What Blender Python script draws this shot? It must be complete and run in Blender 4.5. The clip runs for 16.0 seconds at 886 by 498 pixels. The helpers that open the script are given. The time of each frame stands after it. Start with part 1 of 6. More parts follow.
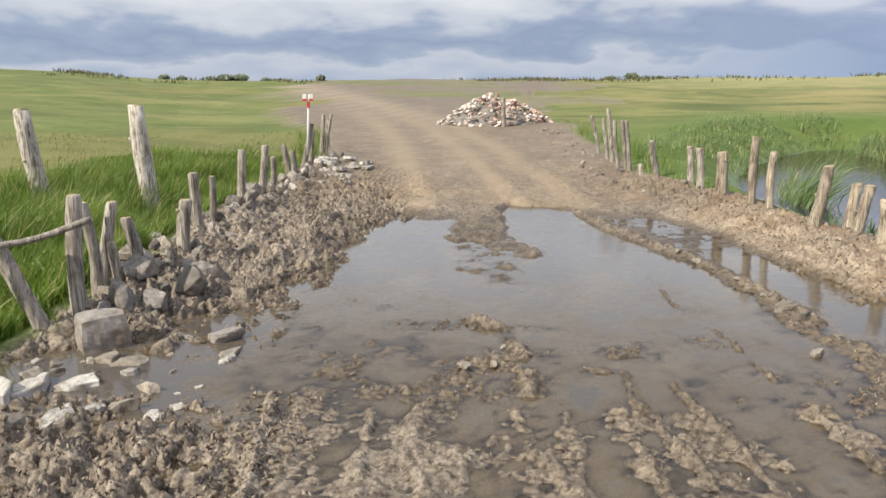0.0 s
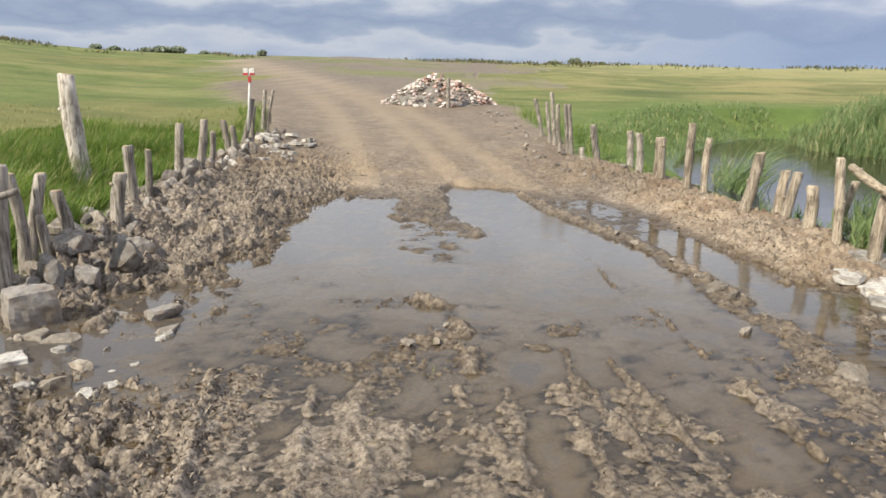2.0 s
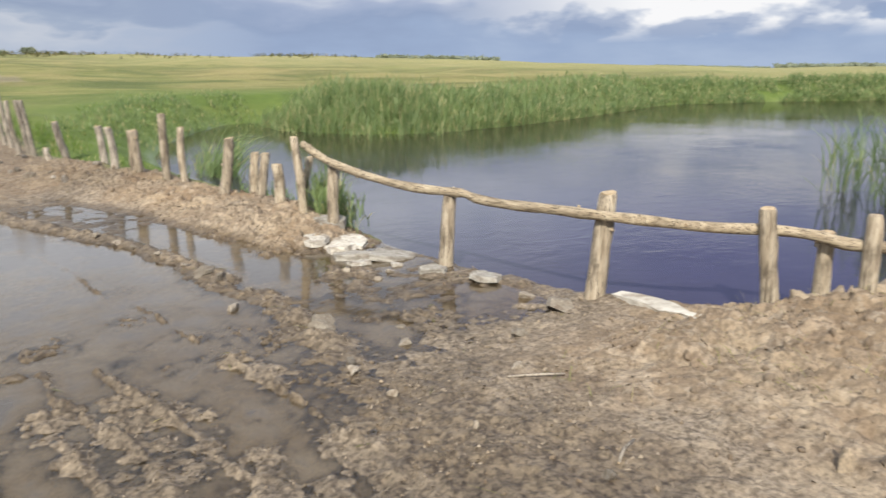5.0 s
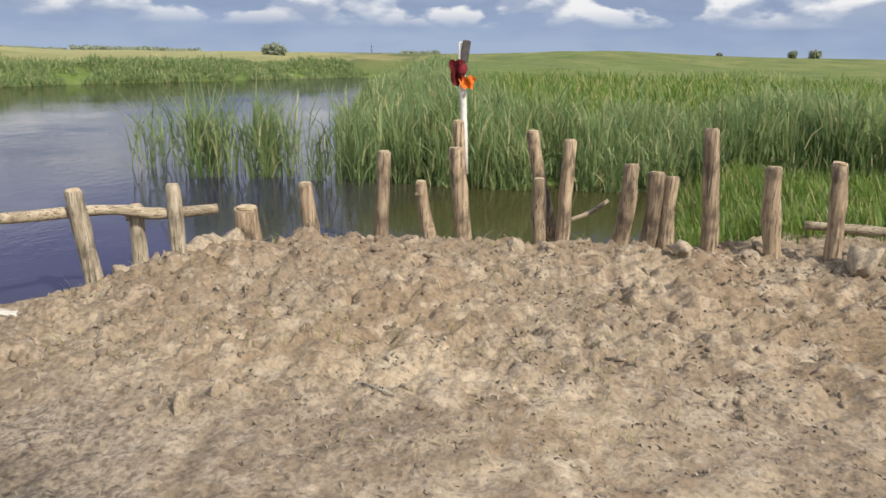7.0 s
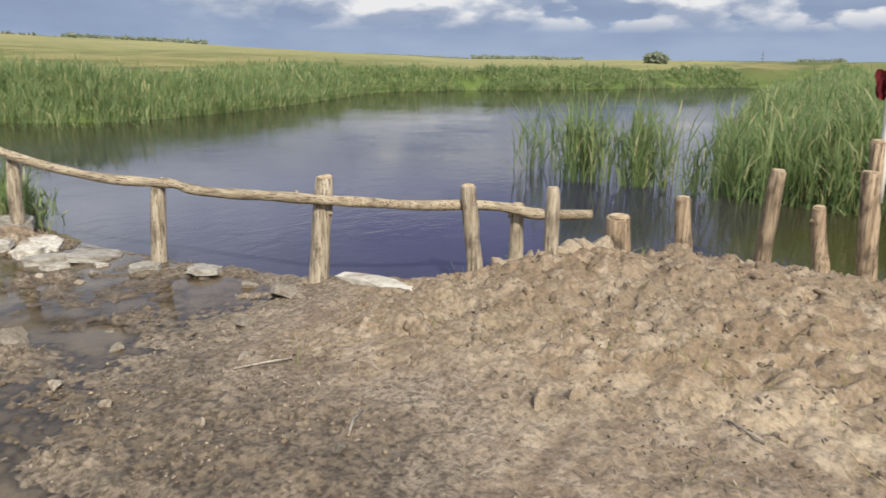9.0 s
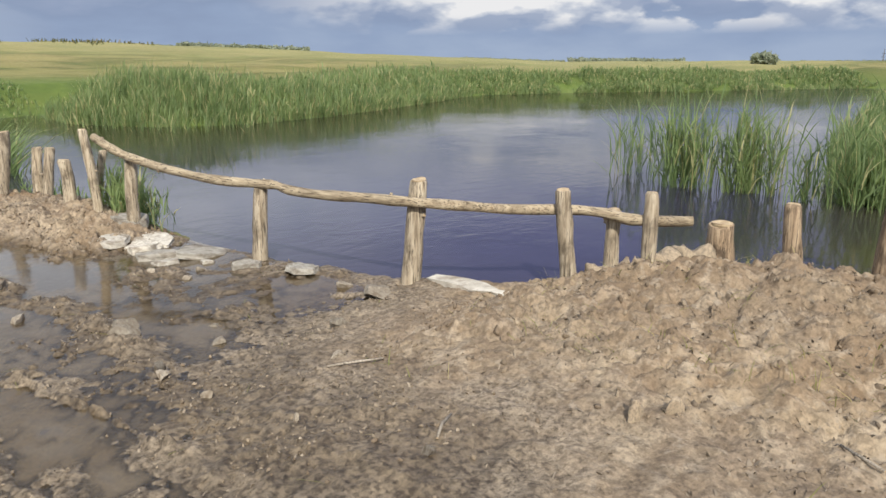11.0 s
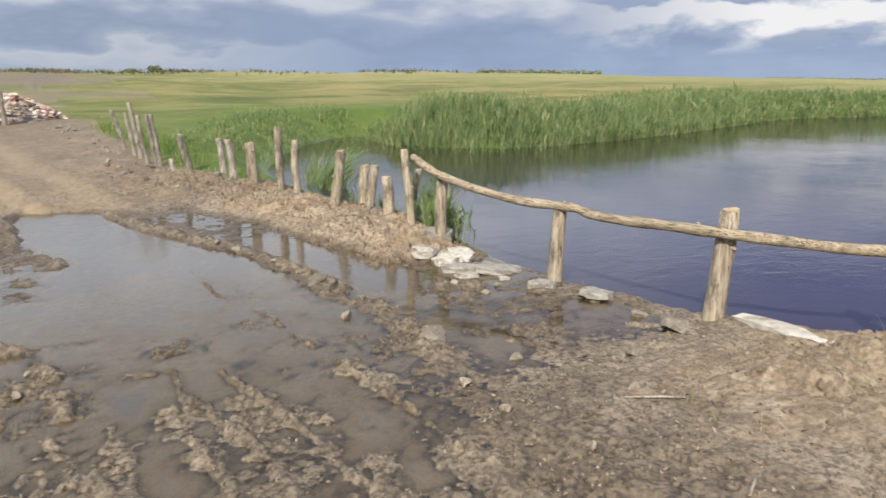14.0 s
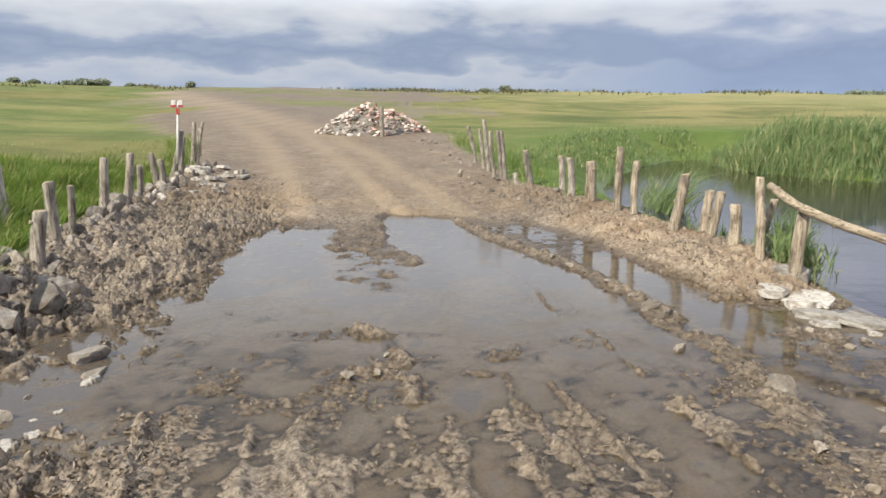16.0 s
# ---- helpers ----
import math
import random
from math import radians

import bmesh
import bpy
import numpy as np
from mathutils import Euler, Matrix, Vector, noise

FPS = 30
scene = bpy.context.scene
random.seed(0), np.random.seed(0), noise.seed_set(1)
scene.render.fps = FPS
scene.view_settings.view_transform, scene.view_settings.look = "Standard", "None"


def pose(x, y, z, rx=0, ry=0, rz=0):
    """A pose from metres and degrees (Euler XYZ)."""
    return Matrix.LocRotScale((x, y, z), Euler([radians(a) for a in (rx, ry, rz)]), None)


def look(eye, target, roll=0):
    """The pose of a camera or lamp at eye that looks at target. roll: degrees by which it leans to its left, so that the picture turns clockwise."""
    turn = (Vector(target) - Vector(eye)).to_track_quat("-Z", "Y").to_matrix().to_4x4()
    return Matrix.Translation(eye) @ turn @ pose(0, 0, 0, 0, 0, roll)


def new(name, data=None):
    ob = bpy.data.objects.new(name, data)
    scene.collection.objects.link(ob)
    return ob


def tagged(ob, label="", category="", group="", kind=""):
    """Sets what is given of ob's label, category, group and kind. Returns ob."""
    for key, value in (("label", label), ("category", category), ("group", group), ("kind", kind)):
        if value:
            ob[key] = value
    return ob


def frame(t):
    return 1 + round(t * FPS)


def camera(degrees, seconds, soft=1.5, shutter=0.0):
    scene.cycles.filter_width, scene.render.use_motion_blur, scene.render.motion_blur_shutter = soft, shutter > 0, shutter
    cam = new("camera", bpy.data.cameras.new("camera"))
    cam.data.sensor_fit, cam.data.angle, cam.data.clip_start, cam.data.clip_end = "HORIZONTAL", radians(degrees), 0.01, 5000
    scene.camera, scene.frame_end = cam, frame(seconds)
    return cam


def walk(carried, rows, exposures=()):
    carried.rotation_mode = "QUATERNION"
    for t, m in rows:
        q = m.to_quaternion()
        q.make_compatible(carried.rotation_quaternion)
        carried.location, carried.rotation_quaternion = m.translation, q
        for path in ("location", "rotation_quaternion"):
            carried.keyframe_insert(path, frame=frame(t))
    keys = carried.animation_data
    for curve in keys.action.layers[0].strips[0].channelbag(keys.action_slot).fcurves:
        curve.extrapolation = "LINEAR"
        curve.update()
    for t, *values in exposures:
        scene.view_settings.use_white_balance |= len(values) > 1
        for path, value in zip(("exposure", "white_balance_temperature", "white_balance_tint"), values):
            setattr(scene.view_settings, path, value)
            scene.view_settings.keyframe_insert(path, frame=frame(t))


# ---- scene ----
cam = camera(63.9, 16.0, shutter=0.2)
PATH = [
    (0, (0.0, 0.0, 1.62), (-0.255, 1.942, 1.216), -0.8),
    (0.5, (-0.046, 0.002, 1.6), (-0.296, 1.932, 1.137), 1.3),
    (1, (-0.053, -0.002, 1.608), (-0.346, 1.924, 1.154), 1.3),
    (1.5, (-0.031, -0.013, 1.606), (-0.281, 1.922, 1.168), 1.2),
    (2, (-0.01, -0.01, 1.599), (-0.103, 1.935, 1.144), 0.9),
    (2.5, (-0.016, 0.002, 1.596), (0.029, 1.952, 1.155), 0.9),
    (3, (-0.025, -0.006, 1.603), (0.172, 1.939, 1.182), 1.3),
    (3.5, (-0.015, -0.005, 1.595), (0.304, 1.913, 1.129), 0.9),
    (4, (0.055, -0.03, 1.603), (0.596, 1.846, 1.169), 0.2),
    (4.5, (0.17, -0.08, 1.587), (1.031, 1.662, 1.113), 0.2),
    (5, (0.185, -0.138, 1.607), (1.333, 1.428, 1.125), -0.7),
    (5.2, (0.156, -0.156, 1.633), (1.471, 1.271, 1.15), -0.3),
    (7.3, (0.159, -0.322, 1.594), (2.087, -0.29, 1.066), 0.8),
    (7.5, (0.161, -0.328, 1.606), (2.088, -0.27, 1.075), 0.1),
    (8, (0.166, -0.274, 1.604), (2.042, 0.189, 1.088), 0.5),
    (8.5, (0.186, -0.247, 1.598), (1.946, 0.54, 1.067), -0.2),
    (9, (0.186, -0.196, 1.596), (1.837, 0.809, 1.08), 0.7),
    (9.5, (0.207, -0.186, 1.592), (1.72, 1.014, 1.072), 0.3),
    (9.7, (0.208, -0.187, 1.592), (1.692, 1.045, 1.064), 0.1),
    (11.8, (0.183, -0.173, 1.593), (1.7, 1.038, 1.11), -0.3),
    (12, (0.175, -0.176, 1.599), (1.69, 1.042, 1.127), -0.3),
    (12.5, (0.173, -0.17, 1.603), (1.664, 1.086, 1.155), -0.2),
    (13, (0.159, -0.149, 1.602), (1.53, 1.238, 1.16), -0.5),
    (13.5, (0.116, -0.111, 1.61), (1.305, 1.433, 1.16), -0.6),
    (14, (0.1, -0.069, 1.601), (1.027, 1.648, 1.161), -1.0),
    (14.5, (0.066, -0.031, 1.605), (0.75, 1.807, 1.213), -0.8),
    (15, (0.046, -0.018, 1.603), (0.489, 1.898, 1.237), -0.6),
    (15.5, (0.027, -0.018, 1.6), (0.273, 1.931, 1.225), 0.1),
    (16, (-0.003, 0.007, 1.602), (0.076, 1.969, 1.223), -0.0),
]
EXPOSURE = [(0, 0.45), (3, 0.45), (4, 0.44), (5, 0.44), (7.5, 0.29), (8.5, 0.25), (9.5, 0.26), (12.5, 0.28), (14, 0.33), (15, 0.36), (16, 0.41)]
walk(cam, [(t, look(eye, target, roll)) for t, eye, target, roll in PATH], EXPOSURE)

# ---------------------------------------------------------------- light
SUN_AZ, SUN_EL = -136.0, 40.0          # clockwise from +y, above the horizon
scene.view_settings.exposure = 0.45
a, e = radians(SUN_AZ), radians(SUN_EL)
sun_way = Vector((math.sin(a) * math.cos(e), math.cos(a) * math.cos(e), math.sin(e)))
sun = new("sun", bpy.data.lights.new("sun", "SUN"))
sun.data.energy, sun.data.angle, sun.data.color = 4.3, radians(0.6), (1.0, 0.93, 0.82)
sun.matrix_world = look(sun_way * 50, (0, 0, 0))


def node(tree, kind, **values):
    n = tree.nodes.new(kind)
    for key, value in values.items():
        if key in n.inputs:
            n.inputs[key].default_value = value
    return n


def ramp(tree, source, stops):
    n = tree.nodes.new("ShaderNodeValToRGB")
    els = n.color_ramp.elements
    while len(els) < len(stops):
        els.new(0.5)
    for el, (p, c) in zip(els, stops):
        el.position, el.color = p, (c if len(c) == 4 else (*c, 1)) if hasattr(c, "__len__") else (c, c, c, 1)
    tree.links.new(source, n.inputs["Fac"])
    return n.outputs["Color"]


def maths(tree, op, a, b=None, clamp=False):
    n = tree.nodes.new("ShaderNodeMath")
    n.operation, n.use_clamp = op, clamp
    for k, v in enumerate((a, b)):
        if v is None:
            continue
        if isinstance(v, (int, float)):
            n.inputs[k].default_value = v
        else:
            tree.links.new(v, n.inputs[k])
    return n.outputs[0]


def mixed(tree, fac, a, b, kind="MIX"):
    n = tree.nodes.new("ShaderNodeMix")
    n.data_type, n.blend_type = "RGBA", kind
    for key, v in (("Factor", fac), ("A", a), ("B", b)):
        s = [s for s in n.inputs if s.name == key and s.type == ("VALUE" if key == "Factor" else "RGBA")][0]
        if isinstance(v, (int, float)):
            s.default_value = v
        elif isinstance(v, tuple):
            s.default_value = (*v, 1) if len(v) == 3 else v
        else:
            tree.links.new(v, s)
    return [s for s in n.outputs if s.type == "RGBA"][0]


def fbm(tree, vector, scale, detail=4.0, rough=0.55, distortion=0.0):
    n = node(tree, "ShaderNodeTexNoise", Scale=scale, Detail=detail, Roughness=rough, Distortion=distortion)
    if vector is not None:
        tree.links.new(vector, n.inputs["Vector"])
    return n.outputs["Fac"]


def sky():
    world = bpy.data.worlds.new("sky")
    world.use_nodes = True
    scene.world = world
    tr = world.node_tree
    tr.nodes.clear()
    air = tr.nodes.new("ShaderNodeTexSky")
    air.sky_type, air.sun_disc, air.sun_elevation, air.sun_rotation = "NISHITA", False, radians(SUN_EL), radians(SUN_AZ)
    air.dust_density = 1.5
    way = tr.nodes.new("ShaderNodeTexCoord").outputs["Generated"]
    part = tr.nodes.new("ShaderNodeSeparateXYZ")
    tr.links.new(way, part.inputs[0])
    up = maths(tr, "MAXIMUM", part.outputs["Z"], 0.0)
    # long low cloud banks ahead, lit heaps over the pond, bright cloud overhead
    def cloud(stretch, shift, detail, rough, bend):
        mp = tr.nodes.new("ShaderNodeMapping")
        mp.inputs["Scale"].default_value, mp.inputs["Location"].default_value = stretch, shift
        tr.links.new(way, mp.inputs["Vector"])
        return fbm(tr, mp.outputs[0], 1.0, detail, rough, bend)

    turn = maths(tr, "ARCTAN2", part.outputs["X"], part.outputs["Y"])

    def layer(wide, tall, shift, lift, detail, rough, bend):
        """Noise laid out by bearing and height."""
        c = tr.nodes.new("ShaderNodeCombineXYZ")
        tr.links.new(maths(tr, "ADD", maths(tr, "MULTIPLY", turn, wide), shift), c.inputs[0])
        tr.links.new(maths(tr, "MULTIPLY", maths(tr, "ADD", part.outputs["Z"], lift), tall), c.inputs[1])
        return fbm(tr, c.outputs[0], 1.0, detail, rough, bend)

    east = ramp(tr, turn, [(0.62, 0.0), (0.9, 1.0)])
    ahead = ramp(tr, turn, [(0.12, 0.0), (0.42, 1.0)])
    ragged = maths(tr, "SUBTRACT", layer(8.0, 25.0, 2.0, 0.0, 6, 0.5, 0.1), 0.5)
    broad = maths(tr, "SUBTRACT", layer(2.2, 9.0, 7.3, 0.0, 2, 0.5, 0.0), 0.5)
    level = maths(tr, "ADD", up, maths(tr, "ADD", maths(tr, "MULTIPLY", ragged, 0.13), maths(tr, "MULTIPLY", broad, 0.05)))
    bank = ramp(tr, level, [(0.02, (3.5, 4.15, 5.3)), (0.052, (4.9, 5.25, 5.95)), (0.062, (3.4, 4.0, 5.1)), (0.082, (2.7, 3.3, 4.55)), (0.098, (3.3, 3.9, 5.1)), (0.112, (5.0, 5.4, 6.1)), (0.15, (6.6, 6.8, 7.2)), (0.36, (4.0, 4.5, 5.5))])
    slate = ramp(tr, level, [(0.0, (3.5, 4.3, 5.8)), (0.04, (2.9, 3.7, 5.3)), (0.07, (2.6, 3.3, 4.8)), (0.10, (3.4, 4.0, 5.4)), (0.122, (5.4, 5.8, 6.6)), (0.17, (6.4, 6.7, 7.3)), (0.30, (3.6, 4.2, 5.7))])
    clouds = mixed(tr, ahead, bank, slate)
    # heaped cloud: lit heads, grey undersides, blue between
    heap, above = layer(10.0, 21.0, 3.3, 0.0, 5, 0.46, 0.0), layer(10.0, 21.0, 3.3, 0.016, 5, 0.46, 0.0)
    lit = ramp(tr, maths(tr, "ADD", 0.5, maths(tr, "MULTIPLY", maths(tr, "SUBTRACT", heap, above), 3.2)), [(0.30, (3.5, 4.1, 5.4)), (0.52, (5.6, 6.0, 6.8)), (0.72, (8.2, 8.2, 8.3))])
    edge = maths(tr, "MULTIPLY", ramp(tr, heap, [(0.43, 0.0), (0.475, 1.0)]), ramp(tr, up, [(0.035, 0.0), (0.06, 1.0)]))
    clouds = mixed(tr, maths(tr, "MULTIPLY", edge, east), clouds, lit)
    high = maths(tr, "MULTIPLY", ramp(tr, up, [(0.13, 0.0), (0.16, 0.6), (0.20, 0.9), (0.25, 0.7), (0.33, 0.22), (0.55, 0.3), (0.8, 0.75)]), maths(tr, "SUBTRACT", 1.0, maths(tr, "MULTIPLY", ramp(tr, part.outputs["X"], [(0.72, 0.0), (0.93, 1.0)]), 0.85)))
    clouds = mixed(tr, high, clouds, ramp(tr, cloud((8.5, 8.5, 15.0), (3.1, 0.2, 0.8), 8, 0.6, 0.15), [(0.35, (8.0, 8.9, 10.4)), (0.6, (10.8, 11.3, 12.2))]))
    # the clearing behind the heaps: deep blue higher up over the pond
    clear = maths(tr, "MULTIPLY", ramp(tr, up, [(0.13, 0.0), (0.24, 0.85), (0.6, 0.6), (0.9, 0.0)]), ramp(tr, part.outputs["X"], [(0.5, 0.0), (0.8, 1.0)]))
    clouds = mixed(tr, clear, clouds, (2.1, 2.5, 6.0))
    bg = tr.nodes.new("ShaderNodeBackground")
    tr.links.new(clouds, bg.inputs["Color"])
    bg.inputs["Strength"].default_value = 0.085
    out = tr.nodes.new("ShaderNodeOutputWorld")
    tr.links.new(bg.outputs[0], out.inputs["Surface"])


sky()

# ---------------------------------------------------------------- materials
def material(name):
    m = bpy.data.materials.new(name)
    m.use_nodes = True
    tr = m.node_tree
    return m, tr, tr.nodes["Principled BSDF"]


def places(tr, stretch=(1, 1, 1), space="Object"):
    c = tr.nodes.new("ShaderNodeTexCoord").outputs[space]
    mp = tr.nodes.new("ShaderNodeMapping")
    mp.inputs["Scale"].default_value = stretch
    tr.links.new(c, mp.inputs["Vector"])
    return mp.outputs["Vector"]


def relief(tr, bsdf, height, strength, distance):
    b = node(tr, "ShaderNodeBump", Strength=strength, Distance=distance)
    tr.links.new(height, b.inputs["Height"])
    tr.links.new(b.outputs["Normal"], bsdf.inputs["Normal"])


def attribute(tr, name):
    n = tr.nodes.new("ShaderNodeAttribute")
    n.attribute_name = name
    return n.outputs["Fac"]


def crumbs(tr, p, fine):
    """Height of crumbled earth: broken lumps of 4 cm and 1.5 cm with grit."""
    total = maths(tr, "MULTIPLY", fine, 0.2)
    bent = tr.nodes.new("ShaderNodeVectorMath")
    bent.operation = "ADD"
    warp = node(tr, "ShaderNodeTexNoise", Scale=14.0, Detail=3.0)
    tr.links.new(p, warp.inputs["Vector"])
    small = tr.nodes.new("ShaderNodeVectorMath")
    small.operation = "SCALE"
    small.inputs["Scale"].default_value = 0.05
    tr.links.new(warp.outputs["Color"], small.inputs[0])
    tr.links.new(p, bent.inputs[0])
    tr.links.new(small.outputs[0], bent.inputs[1])
    for scale, weight in ((23.0, 0.9), (61.0, 0.6)):
        v = node(tr, "ShaderNodeTexVoronoi", Scale=scale)
        tr.links.new(bent.outputs[0], v.inputs["Vector"])
        lump = maths(tr, "MULTIPLY", maths(tr, "SUBTRACT", 1.0, v.outputs["Distance"]), weight)
        total = maths(tr, "ADD", total, maths(tr, "MULTIPLY", lump, fbm(tr, p, scale * 0.3, 2, 0.5)))
    torn = node(tr, "ShaderNodeTexNoise", Scale=16.0, Detail=7.0, Roughness=0.78, Distortion=0.6)
    tr.links.new(p, torn.inputs["Vector"])
    total = maths(tr, "ADD", total, maths(tr, "MULTIPLY", fbm(tr, p, 130.0, 3, 0.6, 0.5), 0.16))
    return maths(tr, "ADD", total, maths(tr, "MULTIPLY", torn.outputs["Fac"], 1.3))


def ground_material():
    m, tr, b = material("earth_and_grass")
    p = places(tr)
    coarse, mid, fine = fbm(tr, p, 0.9, 5, 0.6), fbm(tr, p, 7.0, 5, 0.65), fbm(tr, p, 60.0, 3, 0.6)
    moist = ramp(tr, mixed(tr, 0.5, coarse, mid), [(0.34, (0.125, 0.104, 0.081)), (0.5, (0.258, 0.214, 0.163)), (0.64, (0.385, 0.325, 0.252))])
    dry = ramp(tr, mixed(tr, 0.6, coarse, mid), [(0.34, (0.235, 0.178, 0.115)), (0.5, (0.365, 0.286, 0.192)), (0.66, (0.455, 0.368, 0.256))])
    dug = fbm(tr, p, 2.6, 5, 0.62, 0.5)
    dry = mixed(tr, ramp(tr, dug, [(0.44, 0.85), (0.56, 0.0)]), dry, (0.20, 0.138, 0.086))
    dry = mixed(tr, ramp(tr, fbm(tr, p, 1.1, 3, 0.5, 0.3), [(0.42, 0.75), (0.56, 0.0)]), dry, (0.225, 0.160, 0.100))
    dry = mixed(tr, ramp(tr, fbm(tr, p, 5.5, 5, 0.6, 0.3), [(0.52, 0.0), (0.64, 0.6)]), dry, (0.48, 0.395, 0.29))
    earth = mixed(tr, attribute(tr, "dry"), moist, dry)
    fleck = maths(tr, "MULTIPLY", ramp(tr, fbm(tr, p, 24.0, 4, 0.65), [(0.38, 0.8), (0.55, 0.0)]), maths(tr, "SUBTRACT", 1.0, maths(tr, "MULTIPLY", attribute(tr, "dry"), 0.65)))
    earth = mixed(tr, fleck, earth, (0.075, 0.056, 0.040))
    earth = mixed(tr, ramp(tr, fbm(tr, p, 15.0, 3, 0.6), [(0.58, 0.0), (0.72, 0.5)]), earth, (0.36, 0.31, 0.245))
    grit = ramp(tr, fbm(tr, p, 48.0, 5, 0.72, 0.9), [(0.36, (0.45, 0.44, 0.43)), (0.46, (0.92, 0.92, 0.92)), (0.54, (1.06, 1.06, 1.06)), (0.66, (1.40, 1.38, 1.34))])
    earth = mixed(tr, ramp(tr, attribute(tr, "dry"), [(0.0, 1.0), (0.8, 0.4)]), earth, mixed(tr, 1.0, earth, grit, "MULTIPLY"))
    earth = mixed(tr, maths(tr, "MULTIPLY", attribute(tr, "worn"), 0.62), earth, (0.44, 0.345, 0.23))
    wet = attribute(tr, "wet")
    earth = mixed(tr, wet, earth, mixed(tr, 1.0, earth, (0.47, 0.425, 0.35), "MULTIPLY"))
    # grass: fresh green in the hollows, straw-yellow in drifts on the rise
    far = places(tr, (1.0, 1.0, 1.0))
    drift = fbm(tr, far, 0.07, 5, 0.6, 0.4)
    patch = fbm(tr, far, 0.45, 7, 0.72, 0.3)
    green = ramp(tr, patch, [(0.3, (0.055, 0.09, 0.016)), (0.5, (0.10, 0.145, 0.028)), (0.7, (0.155, 0.195, 0.05))])
    straw = ramp(tr, patch, [(0.3, (0.105, 0.115, 0.030)), (0.55, (0.178, 0.172, 0.053)), (0.7, (0.26, 0.230, 0.09))])
    straw = mixed(tr, ramp(tr, fbm(tr, far, 0.16, 4, 0.6, 0.5), [(0.48, 0.0), (0.62, 0.75)]), straw, (0.27, 0.20, 0.09))
    yellow = maths(tr, "MULTIPLY", ramp(tr, drift, [(0.30, 0.1), (0.50, 1.0)]), attribute(tr, "straw"), True)
    turf = mixed(tr, yellow, green, straw)
    lie = fbm(tr, far, 0.22, 6, 0.7, 0.6)
    turf = mixed(tr, maths(tr, "MULTIPLY", yellow, ramp(tr, lie, [(0.50, 0.0), (0.60, 0.65)])), turf, (0.29, 0.25, 0.10))
    turf = mixed(tr, maths(tr, "MULTIPLY", yellow, ramp(tr, lie, [(0.38, 0.7), (0.48, 0.0)])), turf, (0.075, 0.09, 0.024))
    turf = mixed(tr, maths(tr, "MULTIPLY", attribute(tr, "sere"), ramp(tr, patch, [(0.35, 0.55), (0.6, 0.95)])), turf, (0.205, 0.165, 0.062))
    streak = fbm(tr, places(tr, (0.05, 0.22, 1.0)), 1.0, 6, 0.65, 0.7)
    turf = mixed(tr, maths(tr, "MULTIPLY", ramp(tr, attribute(tr, "straw"), [(0.1, 0.25), (0.6, 1.0)]), ramp(tr, streak, [(0.40, 0.7), (0.48, 0.0)])), turf, (0.070, 0.083, 0.022))
    turf = mixed(tr, maths(tr, "MULTIPLY", ramp(tr, attribute(tr, "straw"), [(0.1, 0.15), (0.6, 1.0)]), ramp(tr, streak, [(0.53, 0.0), (0.63, 0.7)])), turf, (0.30, 0.245, 0.10))
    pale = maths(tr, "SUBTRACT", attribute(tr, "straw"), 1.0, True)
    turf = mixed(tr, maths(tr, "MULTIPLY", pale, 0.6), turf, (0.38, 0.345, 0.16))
    turf = mixed(tr, ramp(tr, fbm(tr, places(tr, (9, 9, 9)), 1.0, 4, 0.7), [(0.35, 0.5), (0.6, 0.0)]), turf, (0.07, 0.11, 0.018))
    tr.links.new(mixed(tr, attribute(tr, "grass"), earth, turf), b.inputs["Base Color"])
    rough = ramp(tr, wet, [(0.0, 0.95), (1.0, 0.38)])
    tr.links.new(rough, b.inputs["Roughness"])
    b.inputs["Specular IOR Level"].default_value = 0.35
    relief(tr, b, crumbs(tr, p, fine), 0.6, 0.018)
    bump = [n for n in tr.nodes if n.type == "BUMP"][0]
    tr.links.new(ramp(tr, wet, [(0.3, 0.6), (0.9, 0.35)]), bump.inputs["Strength"])
    return m


